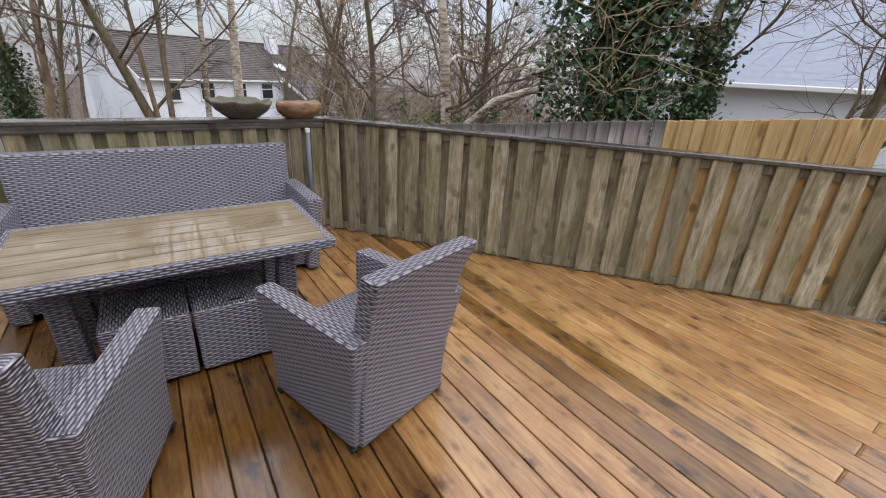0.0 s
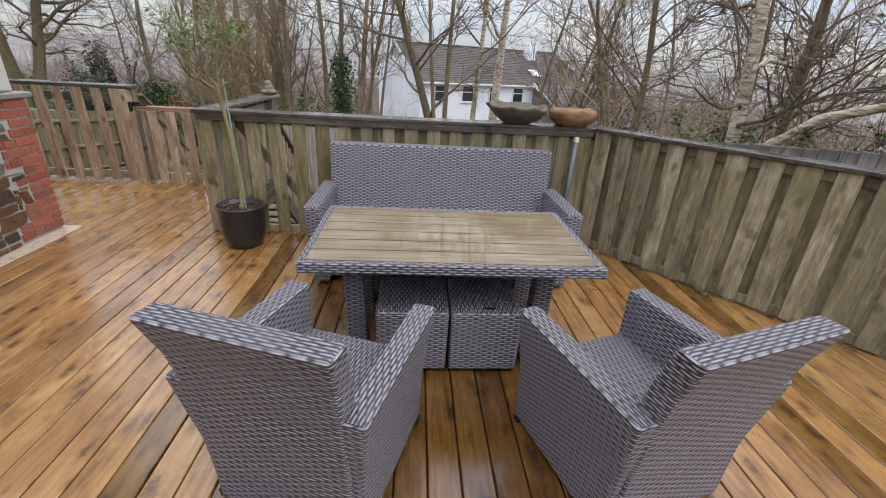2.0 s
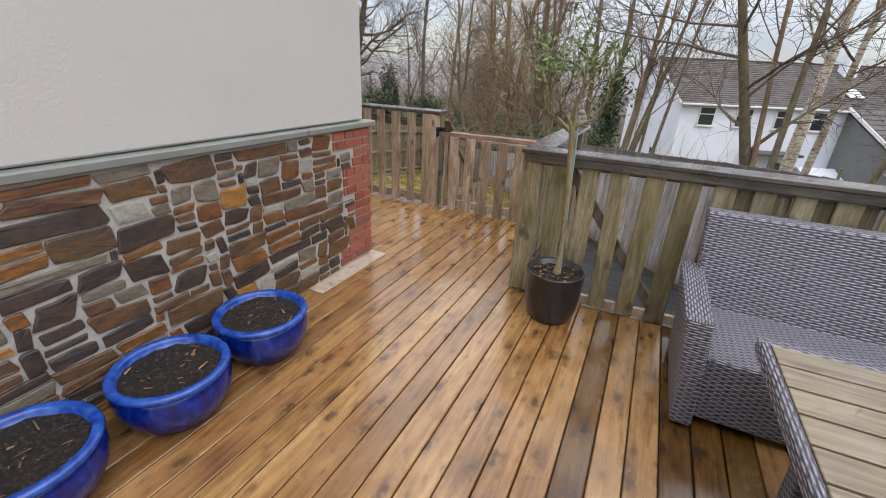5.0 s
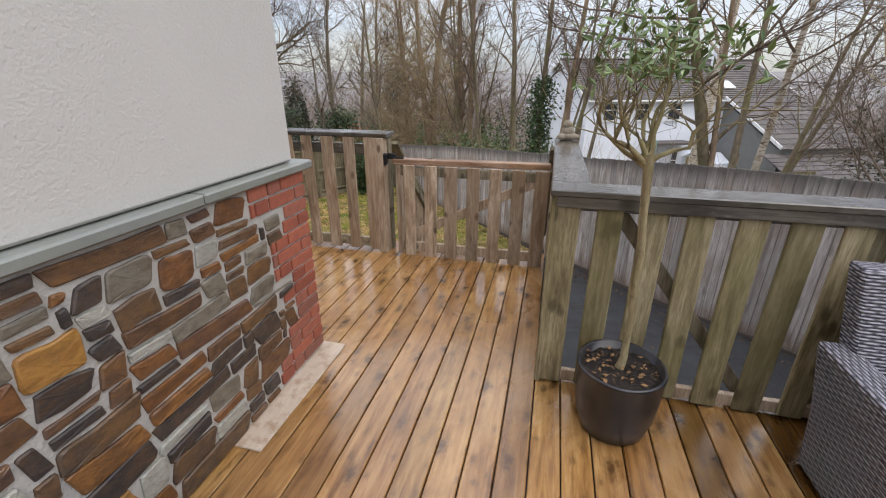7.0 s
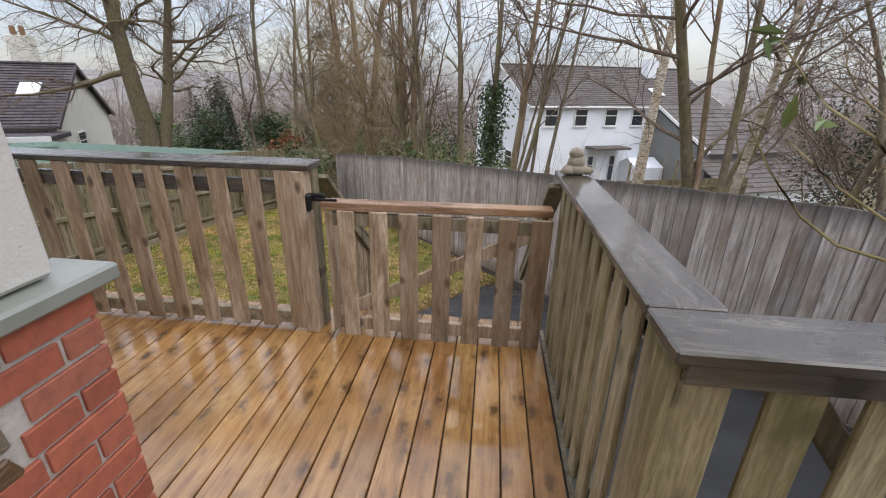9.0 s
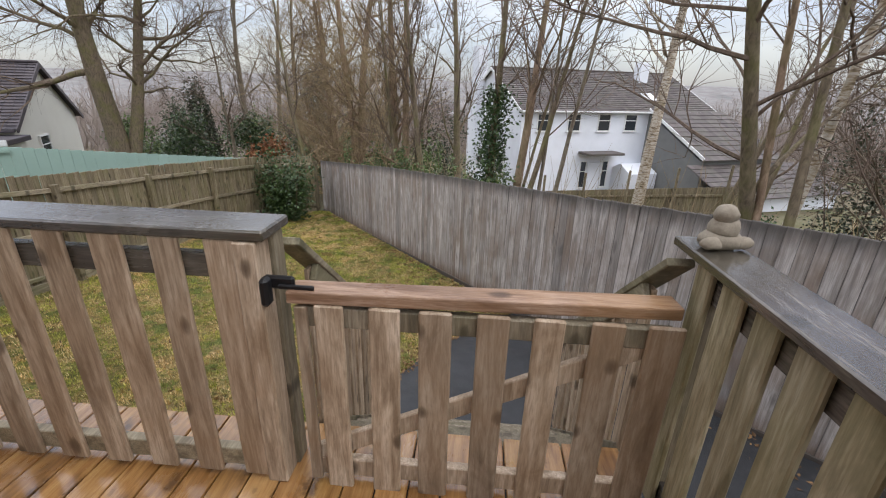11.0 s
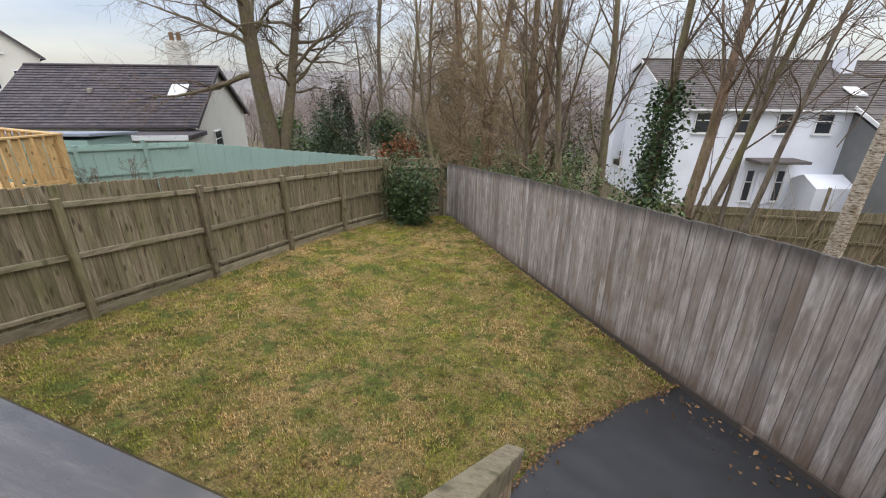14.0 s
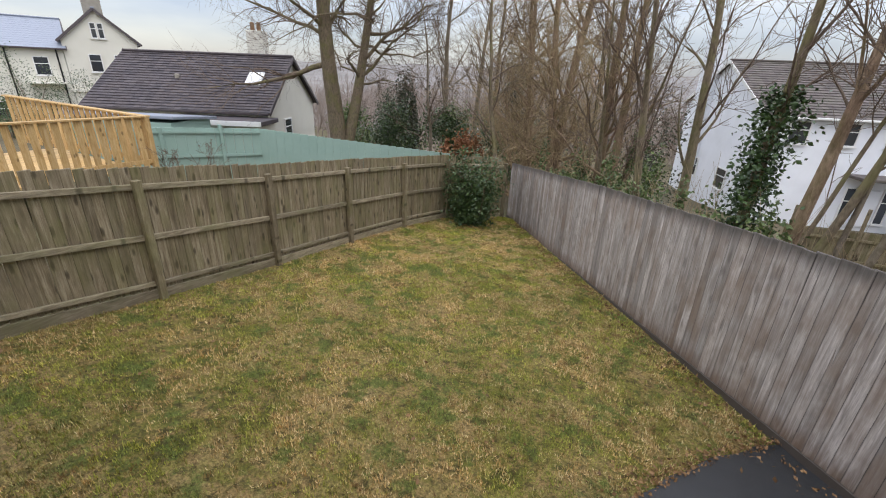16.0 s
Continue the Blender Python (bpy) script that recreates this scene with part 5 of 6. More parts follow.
def cottage(name, label, at, w, d, base, eave, ridge, wall, tile, rows, over=0.35, step=0.05, trim=None):
    h = thing(name, label, "house", at)
    trim = trim or M_PVC
    part("wall", gable_walls(w, d, base, eave, ridge), wall, h)
    rise = ridge - eave
    drop = over * rise / (d / 2)
    for side in (0, 1):
        vs, fs = roof_slope(w + 0.5, d / 2 + over, rise + drop, tile, rows, step)
        ob = mesh_ob("roof", vs, fs, tile, h)
        ob.matrix_basis = Matrix.Translation((-0.25, -over, eave - drop + 0.06)) if side == 0 else Matrix.Translation((w + 0.25, d + over, eave - drop + 0.06)) @ pose(0, 0, 0, 0, 0, 180)
    part("ridge", boxed((w / 2, d / 2, ridge + 0.1), (w + 0.5, 0.25, 0.12), 0.04), tile, h)
    part("gutter", boxed((w / 2, -over - 0.03, eave - drop + 0.02), (w + 0.4, 0.1, 0.12), 0.02), trim, h)
    ang = math.degrees(math.atan2(rise, d / 2))
    for sx in (-0.25, w + 0.25):
        for side, y in ((1, d * 0.25 - over / 2), (-1, d * 0.75 + over / 2)):
            part("verge", boxed((0, 0, 0), (0.05, math.hypot(d / 2 + over, rise + drop), 0.18), 0, pose(sx, y, (eave + ridge) / 2 - drop / 2 + 0.0, side * ang, 0, 0)), trim, h)
    return h


wh = cottage("white_house", "white two-storey house with a brown tiled roof", pose(0.09, 34.95, 0, 0, 0, 21.4), 16.3, 10.8, -6.2, 0.25, 2.9, M_WHITE, M_TILE, 22)
for u in (1.7, 4.1, 6.6, 8.9):
    window(wh, pose(u, -0.04, -1.25), 1.05, 1.2)
window(wh, pose(-0.04, 3.0, -4.6, 0, 0, -90), 1.3, 1.3)
window(wh, pose(-0.04, 7.2, -4.6, 0, 0, -90), 1.3, 1.3)
part("chimney", boxed((-0.3, 7.6, 0.3), (0.8, 1.3, 8.6), 0.03), M_WHITE, wh, "white rendered chimney")
part("chimney", boxed((12.6, 4.2, 2.6), (0.9, 0.8, 2.2), 0.03), M_WHITE, wh, "white rendered chimney")
part("canopy", boxed((6.3, -0.7, -2.75), (3.0, 1.4, 0.16), 0.02), M_TILE, wh, "flat porch canopy")
part("door", boxed((6.3, -0.05, -4.55), (1.0, 0.12, 2.1), 0.02), M_WHITE, wh)
for u in (5.35, 7.25):
    window(wh, pose(u, -0.04, -5.4), 0.55, 2.0)
part("porch_wall", gable_walls(2.4, 2.4, -6.2, -4.1, -3.5), M_WHITE, wh).matrix_basis = pose(8.0, -2.0, 0)
run = 5.6
vs, fs = roof_slope(6.9, run, 2.75, M_TILE, 11)
mesh_ob("wing_roof", vs, fs, M_TILE, wh).matrix_basis = Matrix.Translation((10.3, -run - 0.3, -2.55))
bm = bmesh.new()
prism(bm, [(0, -6.2), (run, -6.2), (run, 0.0), (0.3, -2.6), (0, -2.6)], 0, 5.9, Matrix(((0, 0, 1, 10.5), (1, 0, 0, -run), (0, 1, 0, 0), (0, 0, 0, 1))))
bmesh.ops.recalc_face_normals(bm, faces=bm.faces)
part("wing_wall", bm, M_GREYWALL, wh, "grey rendered wing")
part("verge", boxed((0, 0, 0), (0.06, 6.3, 0.2), 0, pose(10.28, -run / 2 - 0.2, -1.08, 26.2, 0, 0)), M_PVC, wh, "white verge board")
vs, fs = roof_slope(10.5, 3.4, 1.5, M_TILE, 8)
mesh_ob("garage_roof", vs, fs, M_TILE, wh).matrix_basis = Matrix.Translation((9.2, -run - 3.4, -4.35))
part("garage_wall", boxed((14.3, -run - 1.5, -5.5), (9.8, 2.9, 2.2)), M_WHITE, wh)
part("skylight", boxed((0, 0, 0), (0.9, 1.1, 0.08), 0.01, pose(11.4, 1.4, 1.15, 25.7, 0, 0)), M_PVC, wh, "pale roof light")

bung = cottage("bungalow", "cream bungalow with a wide dark tiled roof", pose(-29.4, 16.6, 0, 0, 0, 27.5), 8.8, 7.0, -4.2, -0.35, 2.0, M_CREAM, M_TILE_G, 22, trim=M_TILE_G)
part("chimney", boxed((7.0, 4.0, 2.3), (0.9, 0.7, 2.0), 0.03), M_CREAM, bung, "cream chimney stack")
for u in (6.8, 7.15):
    part("chimney_pot", boxed((u, 4.0, 3.5), (0.2, 0.2, 0.45), 0.05), M_WBOWL, bung)
bm = boxed((0, 0, 0), (0.8, 1.0, 0.1), 0.01, pose(7.6, 1.75, 0.94, 33.9, 0, 0))
part("roof_window", bm, M_PVC, bung, "white-framed roof window")
part("vent_pipe", boxed((3.6, 1.7, 0.75), (0.2, 0.2, 0.6), 0.04), M_CONC, bung)
window(bung, pose(8.84, 2.4, -2.1, 0, 0, 90), 1.0, 1.1)
part("lean_to_roof", boxed((7.0, -1.0, -0.85), (4.6, 2.0, 0.2), 0.02), M_TILE_G, bung, "low flat roof")
part("lean_to_fascia", boxed((7.0, -2.035, -0.85), (4.6, 0.06, 0.22), 0.01), M_PVC, bung, "white fascia board")
part("lean_to_wall", boxed((7.0, -0.9, -2.3), (4.2, 1.7, 2.7)), M_CREAM, bung)
shed = thing("garden_shed", "low shed with a pale blue-grey flat roof", "shed", pose(-22.3, 15.2, -1.95, 0, 0, 24.8))
part("wall", boxed((0, 0, 0.2), (4.2, 2.4, 2.6), 0.01), M_GREEN, shed)
part("roof", boxed((0, 0, 1.58), (4.5, 2.7, 0.12), 0.02, pose(0, 0, 0, -5, 0, 0)), M_ROOF_S, shed, "pale blue-grey felt roof")

cream = cottage("villa", "tall cream villa with slate roof and chimneys", pose(-43.5, 26.8, 0, 0, 0, 155.4), 10.0, 4.7, -8.0, 2.9, 5.0, M_CREAM, M_ROOF_S, 14, over=0.25, trim=M_TILE_G, step=0.02)
for y, z, h in ((1.3, 0.6, 1.3), (2.9, 0.6, 1.3), (2.15, 3.0, 1.1), (2.6, 3.0, 1.1), (1.6, -2.6, 1.2)):
    window(cream, pose(-0.04, y, z, 0, 0, -90), 0.4 if z > 2 else 0.8, h)
for x in (1.2, 5.2):
    part("chimney", boxed((x, 2.35, 5.6), (0.8, 1.2, 2.8), 0.05), M_CONC, cream, "grey chimney stack")
part("string_course", boxed((-0.06, 2.35, -0.75), (0.16, 4.9, 0.22), 0.02), M_CREAM, cream)
wing = cottage("villa_wing", "cream villa wing with a pale slate roof", pose(-49.4, 13.3, 0, 0, 0, 67), 10.0, 8.0, -8.0, 2.3, 4.3, M_CREAM, M_ROOF_S, 14, trim=M_TILE_G, step=0.02)
for u in (3.2, 5.6, 8.6):
    window(wing, pose(u, -0.04, 0.3), 0.9, 1.3)
    window(wing, pose(u, -0.04, -2.8), 0.9, 1.3)
for u in (6.8, 9.6):
    part("drainpipe", boxed((u, -0.1, -2.0), (0.1, 0.1, 8.4), 0.03), M_IRON, wing, "black drainpipe")
part("balcony", boxed((8.6, -0.6, -0.2), (2.2, 1.2, 0.12), 0.02), M_CREAM, wing)

slate = cottage("neighbour_house", "white house with a broad pale slate roof", pose(10.9, 7.6, 0, 0, 0, -70), 16.0, 9.0, -3.0, 1.9, 5.6, M_WHITE, M_ROOF_S, 30, step=0.012)

# neighbour's green fence and new timber deck
gfence = thing("green_fence", "pale green painted panel fence next door", "fence")
GP = plank("panel", M_GREEN, 0.30, 0.03, 1.0, 0.004)
for (xa, ya, ta), (xb, yb, tb) in (((-19.6, 11.7, -0.25), (-17.8, 17.06, -0.62)), ((-17.8, 17.06, -0.62), (-11.6, 21.0, -1.38))):
    ln = math.hypot(xb - xa, yb - ya)
    n = int(ln / 0.3)
    for i in range(n):
        f = (i + 0.5) / n
        piece("panel", GP, gfence, pose(xa + (xb - xa) * f, ya + (yb - ya) * f, ta + (tb - ta) * f - 1.9, 0, 0, math.degrees(math.atan2(yb - ya, xb - xa))) @ scale_m(1.005, 1, 1.9))
for f in (0.1, 0.42, 0.75):
    part("post", boxed((-19.6 + 1.8 * f + 0.07, 11.7 + 5.36 * f, -1.4), (0.1, 0.1, 2.0), 0.01), M_GREEN, gfence)
for h in (0.08, 0.9):
    part("rail", boxed((0, 0, 0), (5.6, 0.06, 0.08), 0, pose(-18.64, 14.38, -0.5 - h, 0, 3.5, 71.4)), M_GREEN, gfence)

ydeck = thing("neighbour_deck", "new yellow timber deck with slatted balustrade next door", "deck")
YB = plank("slat", M_NEW, 0.13, 0.025, 1.0, 0.004)
for (xa, ya, ta), (xb, yb, tb) in (((-19.9, 10.8, 0.62), (-15.2, 11.8, 0.38)), ((-15.2, 11.8, 0.38), (-15.6, 7.5, 0.38))):
    ln = math.hypot(xb - xa, yb - ya)
    ang = math.degrees(math.atan2(yb - ya, xb - xa))
    n = int(ln / 0.19)
    for i in range(n + 1):
        f = i / n
        piece("slat", YB, ydeck, pose(xa + (xb - xa) * f, ya + (yb - ya) * f, ta + (tb - ta) * f - 1.25, 0, 0, ang) @ scale_m(1, 1, 1.2))
    part("cap_rail", boxed((0, 0, 0), (ln + 0.15, 0.16, 0.04), 0.005, pose((xa + xb) / 2, (ya + yb) / 2, (ta + tb) / 2 - 0.02, 0, math.degrees(math.atan2(ta - tb, ln)), ang)), M_NEW, ydeck)
    part("rail", boxed((0, 0, 0), (ln, 0.05, 0.1), 0.005, pose((xa + xb) / 2, (ya + yb) / 2 + 0.03, (ta + tb) / 2 - 1.1, 0, math.degrees(math.atan2(ta - tb, ln)), ang)), M_NEW, ydeck)
part("corner_post", boxed((-15.2, 11.8, -0.9), (0.12, 0.12, 2.5), 0.01), M_NEW, ydeck)
part("floor", boxed((-17.5, 9.4, -0.9), (4.6, 4.2, 0.06), 0.01), M_NEW, ydeck)

ffence = thing("far_fence", "green-brown panel fence of the garden below", "fence", pose(0.9, 24.9, 0, 0, 0, -22))
FP = plank("panel", M_LAWNF, 0.15, 0.02, 1.0, 0.004)
for i in range(60):
    piece("panel", FP, ffence, pose(0.14 * i - 0.5, 0, -4.6) @ scale_m(1, 1, 1.5 + 0.17 * i / 8))
for i in range(5):
    part("post", boxed((1.85 * i - 0.4, -0.08, -3.4 + 0.26 * i), (0.1, 0.1, 2.2 + 0.1 * i), 0.01), M_LAWNF, ffence)
for h in (0.0, 0.75):
    part("rail", boxed((0, 0, 0), (8.6, 0.05, 0.08), 0, pose(3.8, -0.05, -2.75 - h, 0, -8, 0)), M_LAWNF, ffence)


# ---- trees ----
def tree(name, label, x, y, h, r, tilt=(0, 0), seed=1, bark_m=None, twig_m=None, limbs=16, twigs=6, fine=4, first=0.3, spread=0.9, z0=None, ivy=0.0, stems=1, fan=0.0, reach=0.42, far=False, wob=0.06, upto=None):
    """a bare winter tree: stems, limbs and twigs, with ivy up to a part of its height"""
    rg = random.Random(seed)
    tv, tf, wv, wf, lv, lf = [], [], [], [], [], []
    z = ground_z(x, y) - 0.1 if z0 is None else z0
    if upto:
        # the trunk passes (x, y) at the height upto[3] and then upto[:3]
        rise = upto[2] - upto[3]
        tilt = ((upto[0] - x) / rise, (upto[1] - y) / rise)
        x, y = x - tilt[0] * (upto[3] - z), y - tilt[1] * (upto[3] - z)
    for s in range(stems):
        a = 2 * math.pi * (s + rg.random() * 0.5) / stems
        d = Vector((tilt[0] + fan * math.cos(a), tilt[1] + fan * math.sin(a), 1)).normalized()
        hh, rr = h * rg.uniform(0.8, 1.05) if stems > 1 else h, r * rg.uniform(0.7, 1.1) if stems > 1 else r
        p = Vector((x + 0.25 * fan * math.cos(a) * 3, y + 0.25 * fan * math.sin(a) * 3, z))
        st = shoot(rg, p, d, rr, rr * 0.12, hh, 14, wob * (0.25 if upto else 0.6), 0.0 if upto else 0.012)
        st[0] = (st[0][0], rr * 1.25)
        tube(tv, tf, st, 8 if not far else 5)
        for i in range(limbs):
            f = first + (1 - first) * (i + rg.random()) / limbs
            k = min(len(st) - 2, int(f * (len(st) - 1)))
            q, qr = st[k]
            q = q.lerp(st[k + 1][0], rg.random())
            ln = hh * reach * (1.15 - 0.75 * f) * rg.uniform(0.6, 1.2)
            lb = shoot(rg, q, side_way(rg, st[k + 1][0] - st[k][0], spread * rg.uniform(0.6, 1.25)), qr * rg.uniform(0.24, 0.45), 0.006, ln, 8, wob * 2.2, 0.05)
            tube(tv if lb[0][1] > 0.03 else wv, tf if lb[0][1] > 0.03 else wf, lb, 5 if not far else 3)
            for j in range(twigs + (0 if far else 2)):
                k2 = rg.randrange(2, len(lb) - 1)
                tw = shoot(rg, lb[k2][0], side_way(rg, lb[k2 + 1][0] - lb[k2][0], rg.uniform(0.4, 1.0)), max(0.005, lb[k2][1] * 0.5), 0.003, ln * rg.uniform(0.25, 0.5), 5, wob * 2.6, 0.03)
                tube(wv, wf, tw, 3)
                for _ in range(fine):
                    k3 = rg.randrange(1, len(tw) - 1)
                    tube(wv, wf, shoot(rg, tw[k3][0], side_way(rg, tw[k3 + 1][0] - tw[k3][0], rg.uniform(0.4, 1.0)), 0.0045, 0.002, ln * rg.uniform(0.10, 0.24), 3, 0.15, 0.02), 3)
        if ivy:
            for k in range(int((len(st) - 1) * ivy)):
                for _ in range(760):
                    q = st[k][0].lerp(st[k + 1][0], rg.random())
                    a2 = rg.uniform(0, 6.28)
                    o = Vector((math.cos(a2), math.sin(a2), rg.uniform(-0.4, 0.4))) * (rr + abs(rg.gauss(0, 0.10)) * (1.2 + 1.6 * noise.noise(q * 1.7)))
                    leaf(lv, lf, rg, q + o, rg.uniform(0.05, 0.11), 0.4)
    t = thing(name, label, "tree", group="bare winter trees")
    mesh_ob("trunk", tv, tf, bark_m or M_BARK, t, True)
    mesh_ob("crown", wv, wf, twig_m or M_TWIG, t)
    if lv:
        mesh_ob("ivy", lv, lf, M_IVY, t)["label"] = "dark green climbing ivy"
    return t


BARE = "bare winter tree with mossy trunk and thin twigs"
tree("tree", "huge bare oak with a thick leaning trunk", -17.53, 21.12, 15, 0.42, seed=1, limbs=34, twigs=18, fine=9, first=0.34, spread=1.2, reach=0.42, wob=0.12, upto=(-17.77, 20.9, 4.47, -1.06))
tree("tree", "huge bare oak with spreading crooked limbs", -17.1, 21.46, 13, 0.30, seed=2, limbs=34, twigs=18, fine=9, first=0.30, spread=1.2, reach=0.46, wob=0.12, upto=(-16.4, 22.1, 3.77, -0.83))
tree("tree", BARE, -20.2, 36.8, 16, 0.30, (-0.03, 0), 3, M_BARK_G, limbs=20, twigs=8, first=0.3, reach=0.36, spread=0.7)
tree("tree", BARE, -18.4, 37.6, 15, 0.26, (0.0, 0), 4, M_BARK_G, limbs=20, twigs=8, first=0.32, reach=0.36, spread=0.7)
tree("tree", "dense tangled tan-twigged tree behind the fence", -8.2, 23.6, 14, 0.24, (0.0, 0), 5, M_BARK_R, M_TWIG_Y, limbs=46, twigs=12, fine=7, first=0.05, spread=1.0, reach=0.30, stems=2, fan=0.06)
tree("tree", "dense tangled tan-twigged tree behind the fence", -10.2, 26.5, 13, 0.22, (0.0, 0), 6, M_BARK_R, M_TWIG_Y, limbs=46, twigs=11, fine=7, first=0.05, spread=1.0, reach=0.34, stems=2, fan=0.08)
tree("tree", "slim multi-stemmed bare tree behind the fence", -5.3, 18.3, 9, 0.08, (0.02, 0), 7, limbs=14, twigs=5, first=0.25, spread=0.7, stems=3, fan=0.10, reach=0.3, ivy=0.2)
tree("tree", BARE, -4.27, 15.46, 9, 0.10, seed=8, limbs=18, twigs=7, first=0.3, spread=0.7, reach=0.26, upto=(-4.7, 15.4, 2.9, -0.48))
tree("tree", BARE, -5.54, 18.52, 11, 0.17, seed=108, limbs=26, twigs=10, first=0.2, spread=0.9, reach=0.26, upto=(-5.8, 18.45, 3.58, -0.88), bark_m=M_BARK_R, twig_m=M_TWIG_Y)
tree("tree", BARE, -5.05, 18.09, 11, 0.15, seed=109, limbs=24, twigs=10, first=0.2, spread=0.9, reach=0.24, upto=(-4.95, 18.09, 3.49, -0.77), bark_m=M_BARK_R)
tree("tree", BARE, -3.35, 16.72, 10, 0.14, seed=110, limbs=20, twigs=8, first=0.35, spread=0.7, reach=0.3, ivy=0.15, upto=(-3.6, 16.71, 3.23, -0.94))
tree("tree", "bare tree wrapped in dark green ivy", -2.49, 14.28, 9, 0.12, seed=9, limbs=16, twigs=6, first=0.45, spread=0.6, ivy=0.56, reach=0.3, upto=(-2.38, 14.27, 2.51, -0.61))
tree("tree", "leaning mossy trunk of a pollarded tree behind the fence", -1.92, 13.5, 9, 0.12, seed=10, bark_m=M_BARK_R, limbs=15, twigs=6, first=0.4, spread=0.55, reach=0.3, upto=(-1.80, 13.5, 2.48, -0.38))
tree("tree", "leaning mossy trunk of a pollarded tree behind the fence", -1.73, 12.96, 8.5, 0.075, seed=111, limbs=13, twigs=6, first=0.42, spread=0.5, reach=0.28, upto=(-1.26, 12.84, 2.32, -0.3), ivy=0.12)
tree("tree", "leaning mossy trunk of a pollarded tree behind the fence", -1.44, 13.1, 8.5, 0.05, seed=112, bark_m=M_BARK_G, limbs=12, twigs=5, first=0.42, spread=0.5, reach=0.26, upto=(-1.25, 13.07, 2.22, -0.3))
tree("tree", "leaning mossy trunk of a pollarded tree behind the fence", -1.26, 12.84, 8.5, 0.06, seed=113, bark_m=M_BARK_G, limbs=12, twigs=5, first=0.42, spread=0.5, reach=0.26, upto=(-0.90, 12.75, 2.48, -0.34))
tree("tree", "leaning mossy trunk of a pollarded tree behind the fence", -1.84, 13.39, 8, 0.045, seed=114, limbs=12, twigs=5, first=0.4, spread=0.5, reach=0.26, upto=(-1.55, 13.33, 1.75, -0.29), ivy=0.2)
tree("tree", "tall birch with a blotched white trunk", 3.34, 20.54, 15, 0.26, seed=11, bark_m=M_BIRCH, limbs=20, twigs=8, first=0.45, spread=0.8, reach=0.28, upto=(3.75, 20.47, 3.2, -2.91))
tree("tree", "mossy bare trunk with upright shoots behind the fence", 0.07, 9.11, 8.5, 0.105, seed=12, limbs=24, twigs=10, fine=6, first=0.34, spread=0.95, reach=0.42, upto=(-0.34, 9.01, 2.07, 0.58), bark_m=M_BARK)
tree("tree", BARE, 0.16, 9.0, 9, 0.052, seed=13, limbs=14, twigs=7, first=0.40, spread=0.6, reach=0.3, upto=(0.07, 9.08, 2.38, 0.79), bark_m=M_BARK_R)
tree("tree", BARE, 0.40, 8.85, 9, 0.062, seed=14, limbs=15, twigs=7, first=0.40, spread=0.6, reach=0.3, ivy=0.25, upto=(0.50, 9.1, 2.4, 0.66))
tree("tree", "pale birch with a patchy white trunk", 1.03, 9.57, 9, 0.075, seed=16, bark_m=M_BIRCH, limbs=15, twigs=7, first=0.42, spread=0.7, reach=0.3, upto=(1.13, 9.4, 2.4, 0.69))
tree("tree", BARE, 2.9, 13.8, 10, 0.09, (0.04, 0), 15, M_BARK, limbs=16, twigs=6, first=0.35, spread=0.65, reach=0.32)
tree("tree", BARE, 3.1, 11.3, 9, 0.085, (0.06, 0), 17, limbs=18, twigs=7, fine=5, first=0.35, spread=0.8, reach=0.36)
tree("tree", "birch with peeling white and brown bark", 3.72, 5.76, 7.5, 0.12, seed=18, bark_m=M_BIRCH, limbs=24, twigs=11, fine=7, first=0.36, spread=1.15, reach=0.36, wob=0.12, upto=(3.55, 5.97, 2.28, 0.9))
tree("tree", BARE, 3.4, 7.6, 8.5, 0.09, (0.0, 0.0), 19, limbs=24, twigs=9, fine=6, first=0.36, spread=1.1, reach=0.34, wob=0.09)
tree("tree", "bare tree with dark overhanging twigs", 8.4, 2.3, 8, 0.12, (-0.05, 0), 20, limbs=24, twigs=9, fine=6, first=0.2, spread=1.2, reach=0.5, wob=0.1)
tree("tree", "bare tree wrapped in dark green ivy", 6.35, 3.05, 7, 0.11, (-0.01, 0.0), 22, limbs=16, twigs=7, first=0.4, spread=1.0, ivy=0.6, reach=0.4)
tree("tree", "bare tree tangled with pale climbing stems", 4.75, 4.15, 6.5, 0.10, (0.03, 0), 23, M_BARK, M_TWIG_Y, limbs=28, twigs=9, fine=6, first=0.36, spread=0.9, reach=0.3, ivy=0.35, wob=0.13)
tree("tree", BARE, -13.5, 30.0, 13, 0.2, (0.0, 0), 24, limbs=18, twigs=7, first=0.25, spread=0.8, reach=0.36)
tree("tree", BARE, 5.5, 19.5, 11, 0.13, (0.03, 0), 25, limbs=18, twigs=7, first=0.3, spread=0.8, reach=0.36)
tree("tree", BARE, -6.5, 21.0, 11, 0.12, (0.02, 0), 26, M_BARK, M_TWIG_Y, limbs=22, twigs=8, first=0.15, spread=0.8, reach=0.34, ivy=0.15)

for i, (x, y, h) in enumerate(((4.6, 9.2, 8.5), (6.2, 8.0, 8.5), (6.0, 12.5, 9.5), (8.5, 11.0, 9), (9.0, 16.0, 10), (5.2, 6.6, 7.5), (12.0, 14.0, 10), (-9.5, 21.0, 11), (-15.5, 26.0, 10))):
    tree("tree", BARE, x, y, h, 0.07 + 0.004 * h, (0.03 * (i % 3 - 1), 0), 130 + i, M_BARK if i % 2 else M_BARK_G, M_TWIG_Y if i % 3 == 0 else M_TWIG, limbs=24, twigs=9, fine=6, first=0.18, spread=1.0, reach=0.38, wob=0.09)

